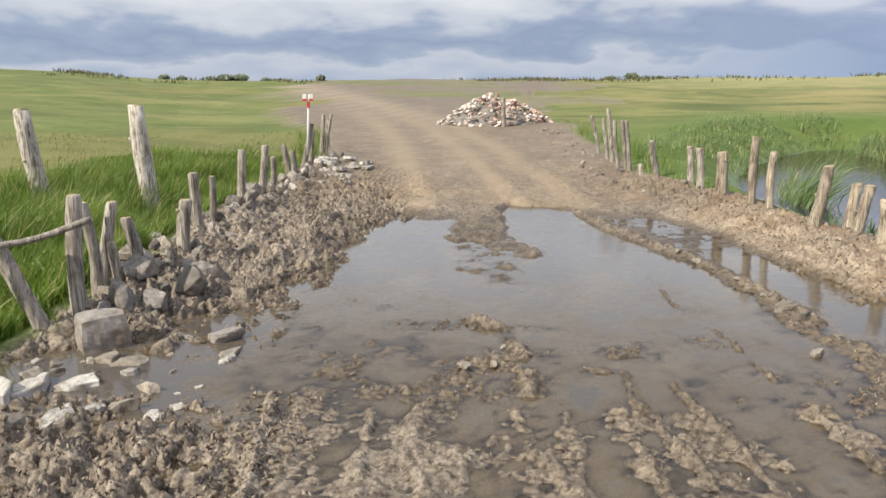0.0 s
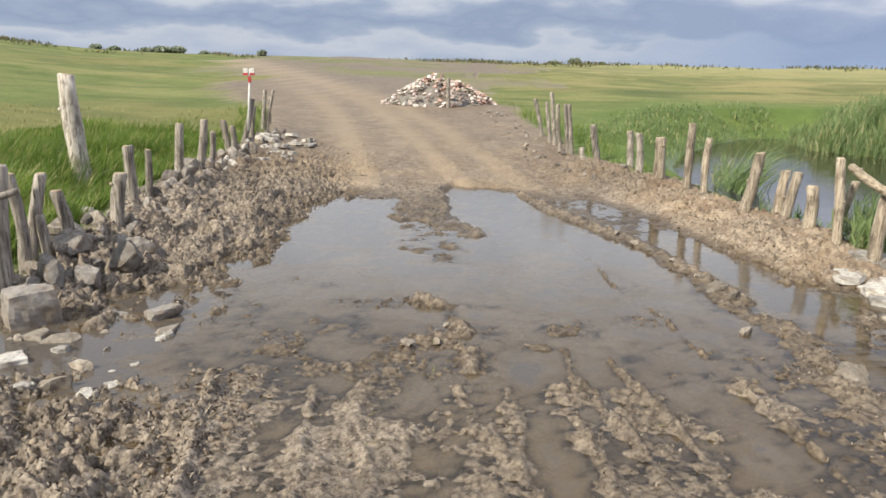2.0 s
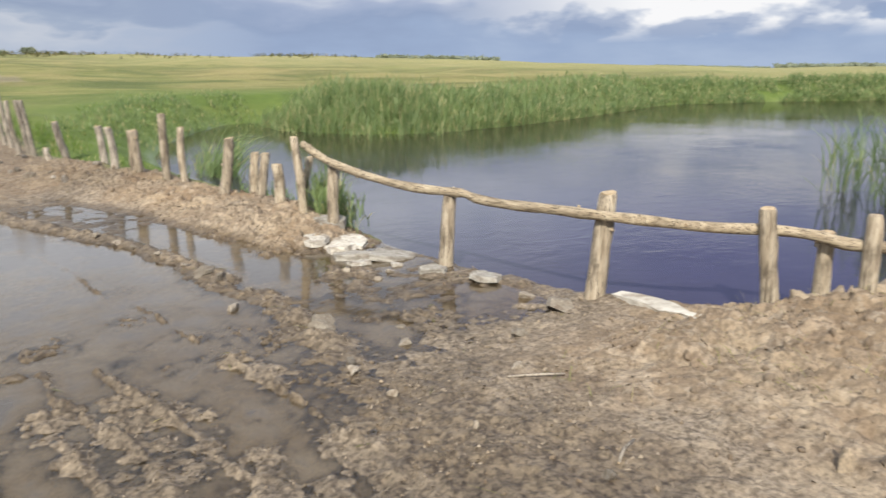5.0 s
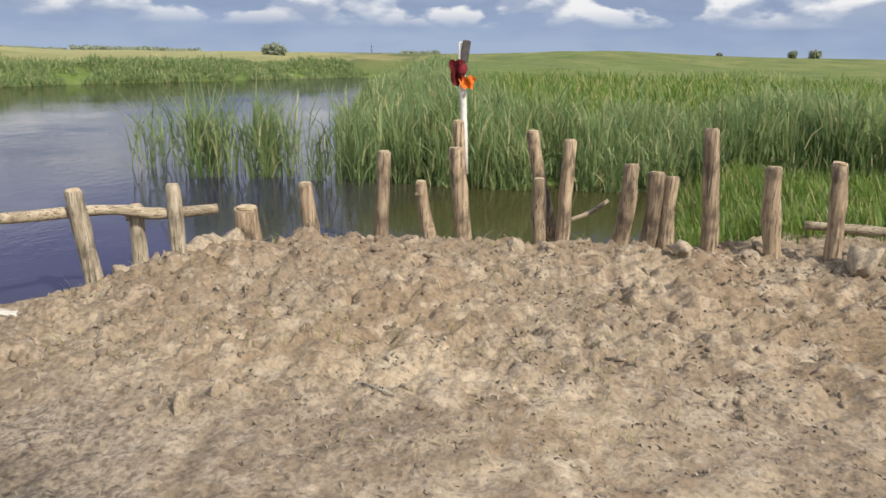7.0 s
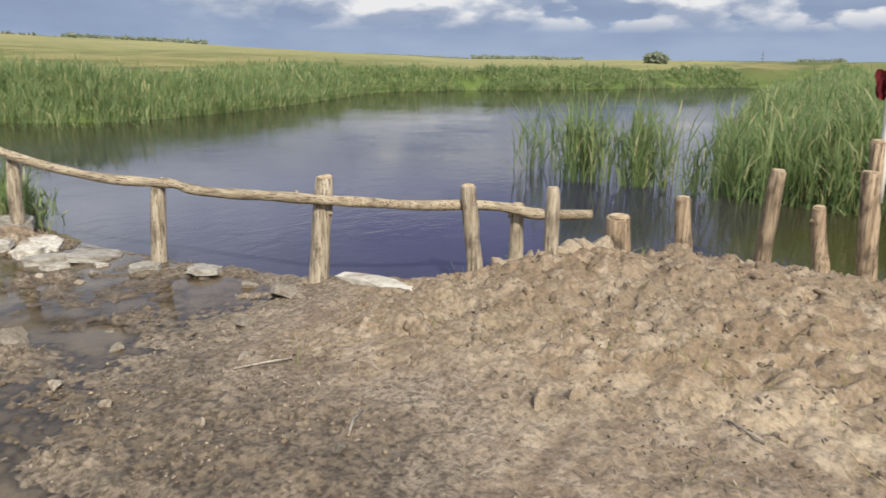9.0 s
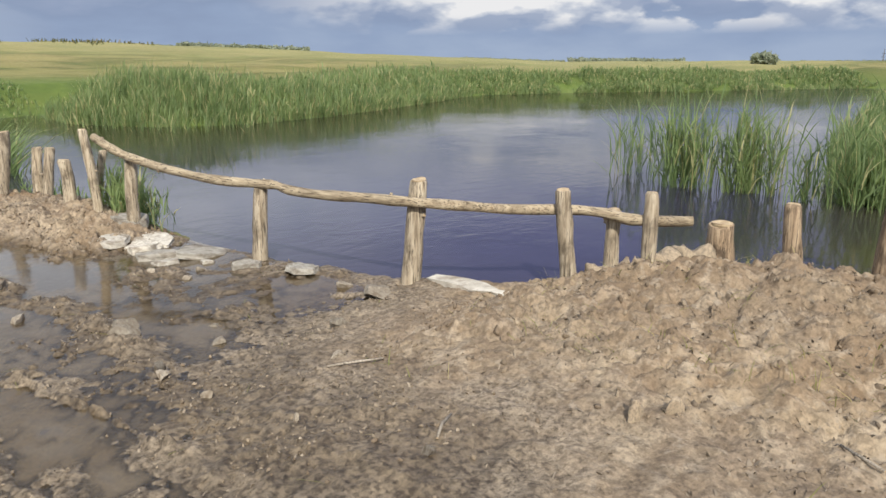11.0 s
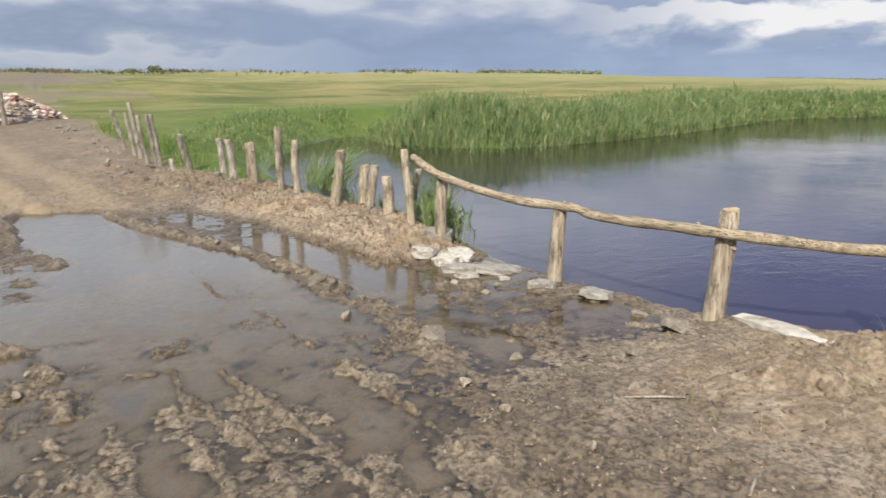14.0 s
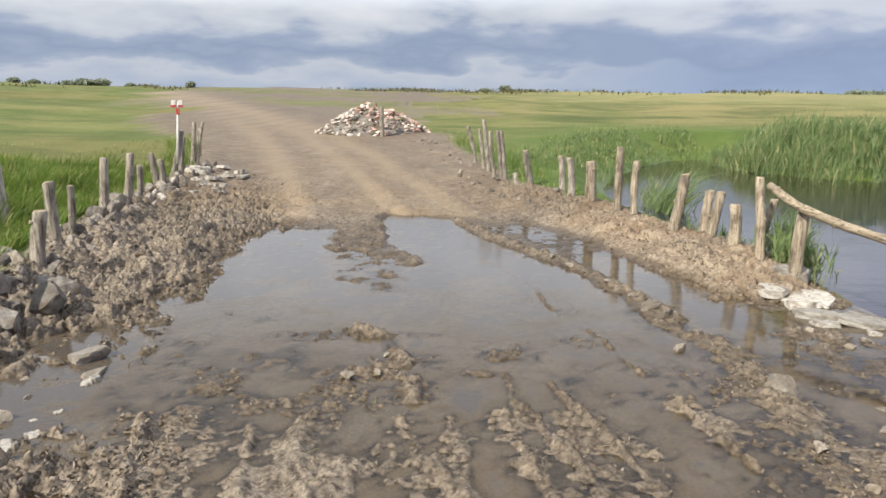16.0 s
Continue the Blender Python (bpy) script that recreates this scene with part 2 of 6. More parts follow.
def water_material(name, body, cloudy, ripple, size):
    m, tr, b = material(name)
    tr.nodes.remove(b)
    out = tr.nodes["Material Output"]
    p = places(tr, (1, 1, 1))
    waves = maths(tr, "ADD", fbm(tr, places(tr, (1.0, 1.6, 1)), size, 3, 0.55, 0.6), maths(tr, "MULTIPLY", fbm(tr, p, size * 6, 2, 0.5), 0.25))
    calm = ramp(tr, fbm(tr, p, 0.35, 3, 0.5), [(0.35, 0.15), (0.65, 1.0)])
    bump = node(tr, "ShaderNodeBump", Strength=ripple, Distance=0.02)
    tr.links.new(maths(tr, "MULTIPLY", waves, calm), bump.inputs["Height"])
    murk = node(tr, "ShaderNodeBsdfDiffuse")
    tint = ramp(tr, fbm(tr, p, 1.3, 4, 0.6), [(0.35, tuple(c * 0.85 for c in body)), (0.65, tuple(c * 1.12 for c in body))])
    if cloudy is None:
        silt = ramp(tr, fbm(tr, p, 2.3, 4, 0.6, 0.4), [(0.42, 0.0), (0.60, 1.0)])
        tint = mixed(tr, maths(tr, "MULTIPLY", silt, 0.8), tint, (0.198, 0.140, 0.074))
        tint = mixed(tr, ramp(tr, fbm(tr, places(tr, (2.2, 1.0, 1.0)), 5.0, 4, 0.6), [(0.54, 0.0), (0.68, 0.5)]), tint, (0.095, 0.078, 0.056))
        tint = mixed(tr, ramp(tr, attribute(tr, "depth"), [(0.2, 0.0), (0.55, 0.9)]), tint, (0.085, 0.075, 0.066))
    if cloudy is not None:
        place = tr.nodes.new("ShaderNodeSeparateXYZ")
        tr.links.new(p, place.inputs[0])
        wander = maths(tr, "ADD", place.outputs["Y"], maths(tr, "MULTIPLY", maths(tr, "SUBTRACT", fbm(tr, p, 0.4, 3, 0.5), 0.5), 3.0))
        # olive near banks: weedy shallows and the reeds' reflection, both mixed into the colour
        weed_and_reflection = maths(tr, "MAXIMUM", ramp(tr, maths(tr, "MULTIPLY", maths(tr, "ADD", wander, 4.0), 0.1), [(0.40, 1.0), (0.66, 0.0)]), ramp(tr, maths(tr, "MULTIPLY", wander, 0.04), [(0.40, 0.0), (0.62, 0.8)]))
        tint = mixed(tr, weed_and_reflection, tint, (0.050, 0.047, 0.018))
    tr.links.new(tint, murk.inputs["Color"])
    clear = node(tr, "ShaderNodeBsdfTransparent")
    clear.inputs["Color"].default_value = (0.92, 0.84, 0.70, 1)
    below = tr.nodes.new("ShaderNodeMixShader")
    if cloudy is None:
        tr.links.new(ramp(tr, attribute(tr, "depth"), [(0.0, 0.0), (0.13, 0.34), (0.55, 0.9)]), below.inputs[0])
    else:
        below.inputs[0].default_value = cloudy
    tr.links.new(clear.outputs[0], below.inputs[1])
    tr.links.new(murk.outputs[0], below.inputs[2])
    gloss = node(tr, "ShaderNodeBsdfGlossy", Roughness=0.03)
    tr.links.new(bump.outputs[0], gloss.inputs["Normal"])
    fr = node(tr, "ShaderNodeFresnel", IOR=1.5)
    tr.links.new(bump.outputs[0], fr.inputs["Normal"])
    top = tr.nodes.new("ShaderNodeMixShader")
    tr.links.new(fr.outputs[0], top.inputs[0])
    tr.links.new(below.outputs[0], top.inputs[1])
    tr.links.new(gloss.outputs[0], top.inputs[2])
    tr.links.new(top.outputs[0], out.inputs["Surface"])
    return m


def wood_material(name, pale, mid, dark, patchy=0.5, along=(9, 9, 0.9), knots=(1, 1, 0.45)):
    m, tr, b = material(name)
    long = places(tr, along)
    grain = fbm(tr, long, 4.0, 6, 0.65, 0.4)
    spots = fbm(tr, places(tr, knots), 9.0, 4, 0.6)
    info = tr.nodes.new("ShaderNodeObjectInfo").outputs["Random"]
    base = ramp(tr, grain, [(0.32, dark), (0.47, mid), (0.66, pale)])
    split = fbm(tr, places(tr, tuple(3.2 * c if c > 1 else 0.7 * c for c in along)), 4.0, 3, 0.5, 0.2)
    base = mixed(tr, ramp(tr, split, [(0.37, 0.85), (0.44, 0.0)]), base, tuple(c * 0.3 for c in dark))
    base = mixed(tr, ramp(tr, spots, [(0.50, 0.0), (0.62, patchy)]), base, tuple(c * 0.55 for c in dark))
    hsv = node(tr, "ShaderNodeHueSaturation")
    tr.links.new(base, hsv.inputs["Color"])
    tr.links.new(maths(tr, "ADD", maths(tr, "MULTIPLY", info, 0.5), 0.75), hsv.inputs["Value"])
    tr.links.new(hsv.outputs[0], b.inputs["Base Color"])
    b.inputs["Roughness"].default_value = 0.85
    relief(tr, b, grain, 0.6, 0.012)
    return m


def stone_material(name, light, mid, dark, muddy=0.5):
    m, tr, b = material(name)
    p = places(tr)
    g = fbm(tr, p, 6.0, 6, 0.7)
    info = tr.nodes.new("ShaderNodeObjectInfo").outputs["Random"]
    base = ramp(tr, g, [(0.3, dark), (0.5, mid), (0.68, light)])
    base = mixed(tr, ramp(tr, fbm(tr, p, 3.0, 4, 0.6, 0.5), [(0.48, 0.0), (0.62, muddy)]), base, (0.17, 0.13, 0.09))
    hsv = node(tr, "ShaderNodeHueSaturation")
    tr.links.new(base, hsv.inputs["Color"])
    tr.links.new(maths(tr, "ADD", maths(tr, "MULTIPLY", info, 0.65), 0.58), hsv.inputs["Value"])
    tr.links.new(hsv.outputs[0], b.inputs["Base Color"])
    b.inputs["Roughness"].default_value = 0.9
    relief(tr, b, fbm(tr, p, 22.0, 6, 0.7), 0.5, 0.02)
    return m


def leaf_material(name, low, high, dry, random_dry=0.15):
    m, tr, b = material(name)
    g = tr.nodes.new("ShaderNodeNewGeometry").outputs["Random Per Island"]
    p = places(tr)
    tone = mixed(tr, 0.5, ramp(tr, g, [(0.0, low), (1.0, high)]), ramp(tr, fbm(tr, p, 1.6, 4), [(0.38, low), (0.62, high)]))
    tone = mixed(tr, ramp(tr, g, [(1 - random_dry - 0.01, 0.0), (1 - random_dry, 1.0)]), tone, dry)
    tr.links.new(tone, b.inputs["Base Color"])
    b.inputs["Roughness"].default_value = 0.55
    shine = node(tr, "ShaderNodeBsdfTranslucent")
    tr.links.new(tone, shine.inputs["Color"])
    mx = tr.nodes.new("ShaderNodeMixShader")
    mx.inputs[0].default_value = 0.5
    tr.links.new(b.outputs[0], mx.inputs[1])
    tr.links.new(shine.outputs[0], mx.inputs[2])
    tr.links.new(mx.outputs[0], tr.nodes["Material Output"].inputs["Surface"])
    return m


def plain_material(name, colour, dark, rough=0.7, scale=14.0):
    m, tr, b = material(name)
    tr.links.new(ramp(tr, fbm(tr, places(tr), scale, 5, 0.65), [(0.35, dark), (0.6, colour)]), b.inputs["Base Color"])
    b.inputs["Roughness"].default_value = rough
    return m


GROUND = ground_material()
PUDDLE = water_material("puddle_water", (0.232, 0.178, 0.112), None, 0.12, 11.0)
PONDWATER = water_material("pond_water", (0.033, 0.031, 0.052), 0.95, 0.32, 3.0)
PALEWOOD = wood_material("peeled_wood", (0.44, 0.38, 0.29), (0.31, 0.255, 0.182), (0.13, 0.098, 0.065), 0.75)
GREYWOOD = wood_material("weathered_wood", (0.414, 0.369, 0.306), (0.279, 0.243, 0.194), (0.117, 0.095, 0.072), 0.6)
RAILWOOD = wood_material("peeled_rail", (0.46, 0.385, 0.275), (0.34, 0.275, 0.185), (0.17, 0.125, 0.08), 0.4, (7, 0.9, 9), (1, 0.3, 1))
OLDWOOD = wood_material("bleached_wood", (0.60, 0.555, 0.48), (0.44, 0.39, 0.32), (0.19, 0.15, 0.105), 0.7)
DARKWOOD = wood_material("dark_wet_wood", (0.12, 0.095, 0.07), (0.07, 0.055, 0.04), (0.025, 0.02, 0.016), 0.3)
BROWNWOOD = wood_material("brown_stake_wood", (0.40, 0.31, 0.21), (0.25, 0.18, 0.115), (0.09, 0.062, 0.04), 0.8)
ENDWOOD = plain_material("sawn_end", (0.46, 0.36, 0.23), (0.25, 0.18, 0.11), 0.9, 30)
WHITESTONE = stone_material("pale_limestone", (0.60, 0.57, 0.505), (0.47, 0.44, 0.38), (0.25, 0.22, 0.18), 0.7)
MUDDYSTONE = stone_material("muddy_stone", (0.40, 0.36, 0.295), (0.29, 0.25, 0.195), (0.17, 0.14, 0.105), 0.9)
GREYSTONE = stone_material("grey_rubble", (0.37, 0.34, 0.30), (0.25, 0.225, 0.192), (0.12, 0.102, 0.082), 0.9)
BROKENBRICK = stone_material("broken_brick", (0.66, 0.46, 0.385), (0.52, 0.335, 0.265), (0.29, 0.185, 0.145), 0.2)
PILESTONE = stone_material("pile_stone", (0.80, 0.69, 0.62), (0.64, 0.53, 0.46), (0.34, 0.275, 0.235), 0.25)


def clod_material():
    m, tr, b = material("clod_earth")
    p = places(tr)
    own = tr.nodes.new("ShaderNodeNewGeometry").outputs["Random Per Island"]
    tone = ramp(tr, own, [(0.0, (0.17, 0.132, 0.094)), (0.5, (0.27, 0.212, 0.148)), (1.0, (0.39, 0.315, 0.225))])
    tone = mixed(tr, ramp(tr, fbm(tr, p, 2.6, 5, 0.62, 0.5), [(0.40, 0.75), (0.52, 0.0)]), tone, (0.175, 0.125, 0.082))
    tr.links.new(mixed(tr, ramp(tr, fbm(tr, p, 25.0, 4, 0.65), [(0.38, 0.4), (0.6, 0.0)]), tone, (0.13, 0.10, 0.07)), b.inputs["Base Color"])
    b.inputs["Roughness"].default_value = 0.95
    relief(tr, b, fbm(tr, p, 40.0, 5, 0.7), 0.8, 0.02)
    return m


CLOD = clod_material()


def crumb_material():
    m, tr, b = material("mud_crumb")
    own = tr.nodes.new("ShaderNodeNewGeometry").outputs["Random Per Island"]
    tr.links.new(ramp(tr, own, [(0.0, (0.08, 0.063, 0.047)), (0.4, (0.18, 0.146, 0.108)), (0.85, (0.27, 0.222, 0.166)), (1.0, (0.31, 0.258, 0.195))]), b.inputs["Base Color"])
    b.inputs["Roughness"].default_value = 0.8
    return m


CRUMB = crumb_material()
DRYCLOD = plain_material("dry_clod", (0.36, 0.29, 0.205), (0.2, 0.16, 0.115), 0.95, 16)
REED = leaf_material("reed_leaf", (0.105, 0.17, 0.060), (0.305, 0.39, 0.155), (0.43, 0.41, 0.20), 0.14)
TURF = leaf_material("grass_blade", (0.06, 0.115, 0.014), (0.235, 0.335, 0.06), (0.42, 0.38, 0.16), 0.12)
STRAW = leaf_material("dry_grass", (0.19, 0.205, 0.06), (0.31, 0.295, 0.10), (0.44, 0.38, 0.17), 0.2)
ROUGHGRASS = leaf_material("rough_grass", (0.075, 0.085, 0.035), (0.16, 0.16, 0.065), (0.26, 0.21, 0.10), 0.2)
# distance haze is mixed into this leaf colour, paler and greyer than near foliage
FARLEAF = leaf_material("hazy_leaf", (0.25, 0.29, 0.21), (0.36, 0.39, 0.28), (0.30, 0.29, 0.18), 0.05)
BARK = wood_material("bark", (0.14, 0.11, 0.08), (0.09, 0.07, 0.05), (0.04, 0.03, 0.025), 0.4)
WHITEPAINT = plain_material("white_paint", (0.66, 0.65, 0.61), (0.50, 0.48, 0.43), 0.6, 10)
REDPAINT = plain_material("red_paint", (0.42, 0.035, 0.03), (0.30, 0.03, 0.03), 0.6, 10)
REDCLOTH = plain_material("dark_red_cloth", (0.20, 0.012, 0.02), (0.10, 0.008, 0.012), 0.9, 20)
ORANGECLOTH = plain_material("orange_cloth", (0.85, 0.27, 0.03), (0.65, 0.17, 0.02), 0.8, 20)
DARKBOARD = plain_material("dark_board", (0.09, 0.075, 0.07), (0.05, 0.045, 0.04), 0.8, 20)

# ---------------------------------------------------------------- the lie of the land
POND_Z = -0.10
CREST = 92.0          # distance of the skyline
LEFT_Y = [-60, 0, 3.0, 4.5, 7, 10, 16, 22, 30, 42, 60, 88, 200]
LEFT_X = [-3.0, -3.2, -3.45, -3.5, -3.78, -4.35, -4.8, -6.6, -10, -15, -21, -31, -60]
RIGHT_Y = [-60, 0, 1.2, 2.3, 3.1, 4.5, 6.4, 7, 8.8, 9.9, 11.2, 12.4, 13, 15.3, 23, 30, 60, 92, 200]
RIGHT_X = [5.7, 5.5, 5.4, 4.8, 4.05, 3.75, 3.65, 3.45, 3.3, 2.85, 2.6, 2.15, 1.8, 1.5, 0.7, 0.5, 2.2, 5.0, 9]
SKY_AZ = [-180, -90, -45, -40, -35, -32, -28, -20, -11, -4, 2, 14, 21, 27, 38, 50, 59, 70, 85, 91, 100, 106, 114, 130, 180]
SKY_EL = [0.8, 2.2, 2.8, 2.7, 2.55, 2.28, 2.0, 1.9, 1.95, 1.75, 1.6, 1.55, 1.4, 1.3, 1.0, 0.45, 0.12, 0.05, 0.1, 0.2, 0.55, 0.33, 0.19, 0.1, 0.8]
POND = [(3.85, 5.6), (3.95, 4.6), (4.2, 3.5), (4.55, 2.75), (5.1, 2.2), (5.75, 1.4), (6.0, 0.3), (6.0, -1.7), (6.3, -2.3), (7.2, -2.6),
        (8.6, -3.0), (9.7, -3.3), (9.9, -2.4), (9.9, -1.0), (9.9, 0.15), (10.2, 1.3), (13, 2.1), (24, 3.2), (57, 5.0), (56.3, 8.6), (49.8, 12.6), (42.4, 17.0), (36, 20.8), (31, 22.8),
        (20.6, 18.9), (15.8, 17.4), (12.1, 17.0), (10.4, 18.2), (9.6, 20.5), (10.8, 25.2), (9.2, 24.9), (7.0, 22.0), (5.2, 18.5), (4.2, 15.8), (3.75, 13.4), (3.75, 11.2), (3.95, 9.0), (4.15, 7.0)]


def ease(a, b, v):
    u = np.clip((v - a) / (b - a), 0, 1)
    return u * u * (3 - 2 * u)


def hashed(i, j, seed):
    n = (i * 374761393 + j * 668265263 + seed * 2147483647) & 0xFFFFFFFF
    n = ((n ^ (n >> 13)) * 1274126177) & 0xFFFFFFFF
    return ((n ^ (n >> 16)) & 0xFFFF) / 65535.0


def lumps(x, y, size, seed=0):
    """Smooth value noise of -1 to 1 with lumps of that size in metres."""
    x, y = x / size, y / size
    i, j = np.floor(x).astype(np.int64), np.floor(y).astype(np.int64)
    u, v = x - i, y - j
    u, v = u * u * u * (u * (6 * u - 15) + 10), v * v * v * (v * (6 * v - 15) + 10)
    a, b, c, d = hashed(i, j, seed), hashed(i + 1, j, seed), hashed(i, j + 1, seed), hashed(i + 1, j + 1, seed)
    return 2 * ((a * (1 - u) + b * u) * (1 - v) + (c * (1 - u) + d * u) * v) - 1


def clods(x, y, size, seed=0):
    """Rounded clods: 1 at the middle of a cell, 0 at its edge."""
    x, y = x / size, y / size
    i, j = np.floor(x).astype(np.int64), np.floor(y).astype(np.int64)
    near = np.full(np.shape(x), 9.0)
    tall = np.zeros(np.shape(x))
    for a in (-1, 0, 1):
        for b in (-1, 0, 1):
            px, py = i + a + hashed(i + a, j + b, seed), j + b + hashed(i + a, j + b, seed + 1)
            d = np.hypot(x - px, y - py)
            tall = np.where(d < near, hashed(i + a, j + b, seed + 2), tall)
            near = np.minimum(near, d)
    return np.clip(1 - near * near * 2.0, 0, 1) * (0.25 + 0.75 * tall)


def shore_distance(x, y):
    """Signed distance to the pond's shore in plan: below zero over the water."""
    best = np.full(np.shape(x), 1e9)
    inside = np.zeros(np.shape(x), bool)
    for (ax, ay), (bx, by) in zip(POND, POND[1:] + POND[:1]):
        dx, dy = bx - ax, by - ay
        u = np.clip(((x - ax) * dx + (y - ay) * dy) / (dx * dx + dy * dy), 0, 1)
        best = np.minimum(best, np.hypot(x - ax - u * dx, y - ay - u * dy))
        inside ^= ((ay > y) != (by > y)) & (x < ax + (y - ay) * dx / (dy + 1e-12))
    return np.where(inside, -best, best)


def ridge(x, y, line, width, height):
    """A rounded ridge of mud along a line in plan."""
    best = np.full(np.shape(x), 1e9)
    for (ax, ay), (bx, by) in zip(line, line[1:]):
        dx, dy = bx - ax, by - ay
        u = np.clip(((x - ax) * dx + (y - ay) * dy) / (dx * dx + dy * dy), 0, 1)
        best = np.minimum(best, np.hypot(x - ax - u * dx, y - ay - u * dy))
    return height * np.exp(-(best / width) ** 2)


def field(x, y):
    """The grassland: low beside the causeway, rising to the skyline."""
    r, az = np.hypot(x, y), np.degrees(np.arctan2(x, y))
    low = np.interp(az, [-180, -60, -20, -8, 4, 20, 60, 130, 180], [0, -0.3, -0.28, -0.08, 0.0, 0.0, 0.02, 0.1, 0])
    high = 1.6 + CREST * np.tan(np.radians(np.interp(az, SKY_AZ, SKY_EL)))
    up = np.clip((r - 9.5) / (CREST - 9.5), 0, None)
    z = low + (high - low) * np.minimum(up, 1.0)
    far = np.clip(r - CREST, 0, None)
    return z - 0.012 * far * np.clip(high - 1.6, 0, 1.0) - 0.0008 * far


def bare(x, y):
    """1 on the trodden earth of road, banks and mound, 0 on grass."""
    wob = 0.22 * lumps(x, y, 0.9, 5) + 0.1 * lumps(x, y, 0.3, 6)
    more = 1 + 2 * ease(18, 40, y)
    wob = wob + ease(18, 45, y) * (1.3 * lumps(x, y, 7, 7) + 0.9 * lumps(x, y, 2, 8))
    l, r = np.interp(y, LEFT_Y, LEFT_X) - 0.15 * ease(5, 9, y), np.interp(y, RIGHT_Y, RIGHT_X) + 0.3
    return ease(-0.25, 0.15, x - l + wob * more) * ease(-0.25, 0.15, r - x + wob * more) * (1 - ease(CREST - 4, CREST + 20, y)) * (1 - 0.75 * ease(0.15, 0.5, lumps(x, y, 7, 9) + 0.5 * lumps(x, y, 2.2, 10)) * ease(30, 48, y) * ease(2.0, 5.0, np.abs(x - np.interp(y, [20, 27.4, 47, 80, 120], [-3, -4.3, -12.2, -27.8, -49]))))


def big_form(x, y):
    """The land without its roughness."""
    l, r = np.interp(y, LEFT_Y, LEFT_X), np.interp(y, RIGHT_Y, RIGHT_X)
    road = 0.058 * np.clip(y - 9.8, 0, None)
    road = np.where(y > 25, np.minimum(road, field(x, y)), road)
    # the left bank of rubble, the right berm, and the heap at the near right
    road = road + 0.16 * np.exp(-((x - l - 0.25) / 0.5) ** 2) * ease(3.9, 5.0, y) * (1 - 0.6 * ease(14, 20, y))
    road = road + 0.13 * ease(-1.9, -2.8, x) * ease(4.6, 6, y) * (1 - ease(10, 13, y))
    berm = ease(5.5, 6.5, y) * (1 - 0.75 * ease(10, 14, y))
    road = road + 0.2 * berm * ease(1.25, 0.3, r - x)
    heap = ease(2.75, 1.75, y + 0.25 * (x - 3.5)) * (1 - 0.25 * ease(0.5, -2.5, y))
    road = road + heap * (0.19 * ease(2.4, 4.7, x) + 0.07 * ease(3.7, 4.8, x))
    # the near left: rough ground with a stream bed through the bank
    road = road + 0.07 * ease(-0.8, -2.0, x) * ease(3.6, 2.6, y) + 0.03 * ease(2.6, 1.6, y)
    road = road + 0.05 * ease(1.5, 2.2, x) * ease(3.4, 2.4, y)
    out = np.maximum(l - x, x - r)
    side = ease(0.15, 1.1, out)
    side = np.where(y > 20, ease(0.0, 3.0, out), side)
    z = road * (1 - side) + field(x, y) * side
    return np.minimum(z, POND_Z + np.clip(shore_distance(x, y), -1.2, 40) * 0.5)



TRACK_Y, TRACK_X = [9, 10.9, 13.2, 19.1, 27.3, 38.7, 52, 71, 120], [-1.5, -1.85, -2.39, -3.72, -6.1, -10.7, -16.7, -25.6, -50]
# plan of the flooded hollow: its left and right banks and its far end
POOL_LEFT = ([2, 3.6, 4.65, 5.6, 6.7, 8.2, 9.1, 9.8, 12], [-1.35, -1.5, -1.68, -1.86, -2.0, -2.24, -2.15, -2.02, -1.9])
POOL_RIGHT = ([2, 4.3, 5.2, 6.1, 7.0, 8.0, 9.4, 11.4, 12], [1.75, 1.95, 1.86, 1.79, 1.64, 1.25, 0.80, 0.42, 0.4])
POOL_END = ([-3, -2.0, -1.2, -0.4, 0.1, 0.45, 1], [9.7, 10.05, 10.0, 11.4, 11.6, 11.3, 10.5])
MIDDLE_Y, MIDDLE_A, MIDDLE_B = [5.9, 6.2, 7.0, 7.7, 8.7, 10, 12], [-0.48, -0.56, -0.72, -0.86, -1.02, -1.22, -1.25], [-0.36, -0.08, -0.14, 0.0, -0.34, -0.45, -0.42]


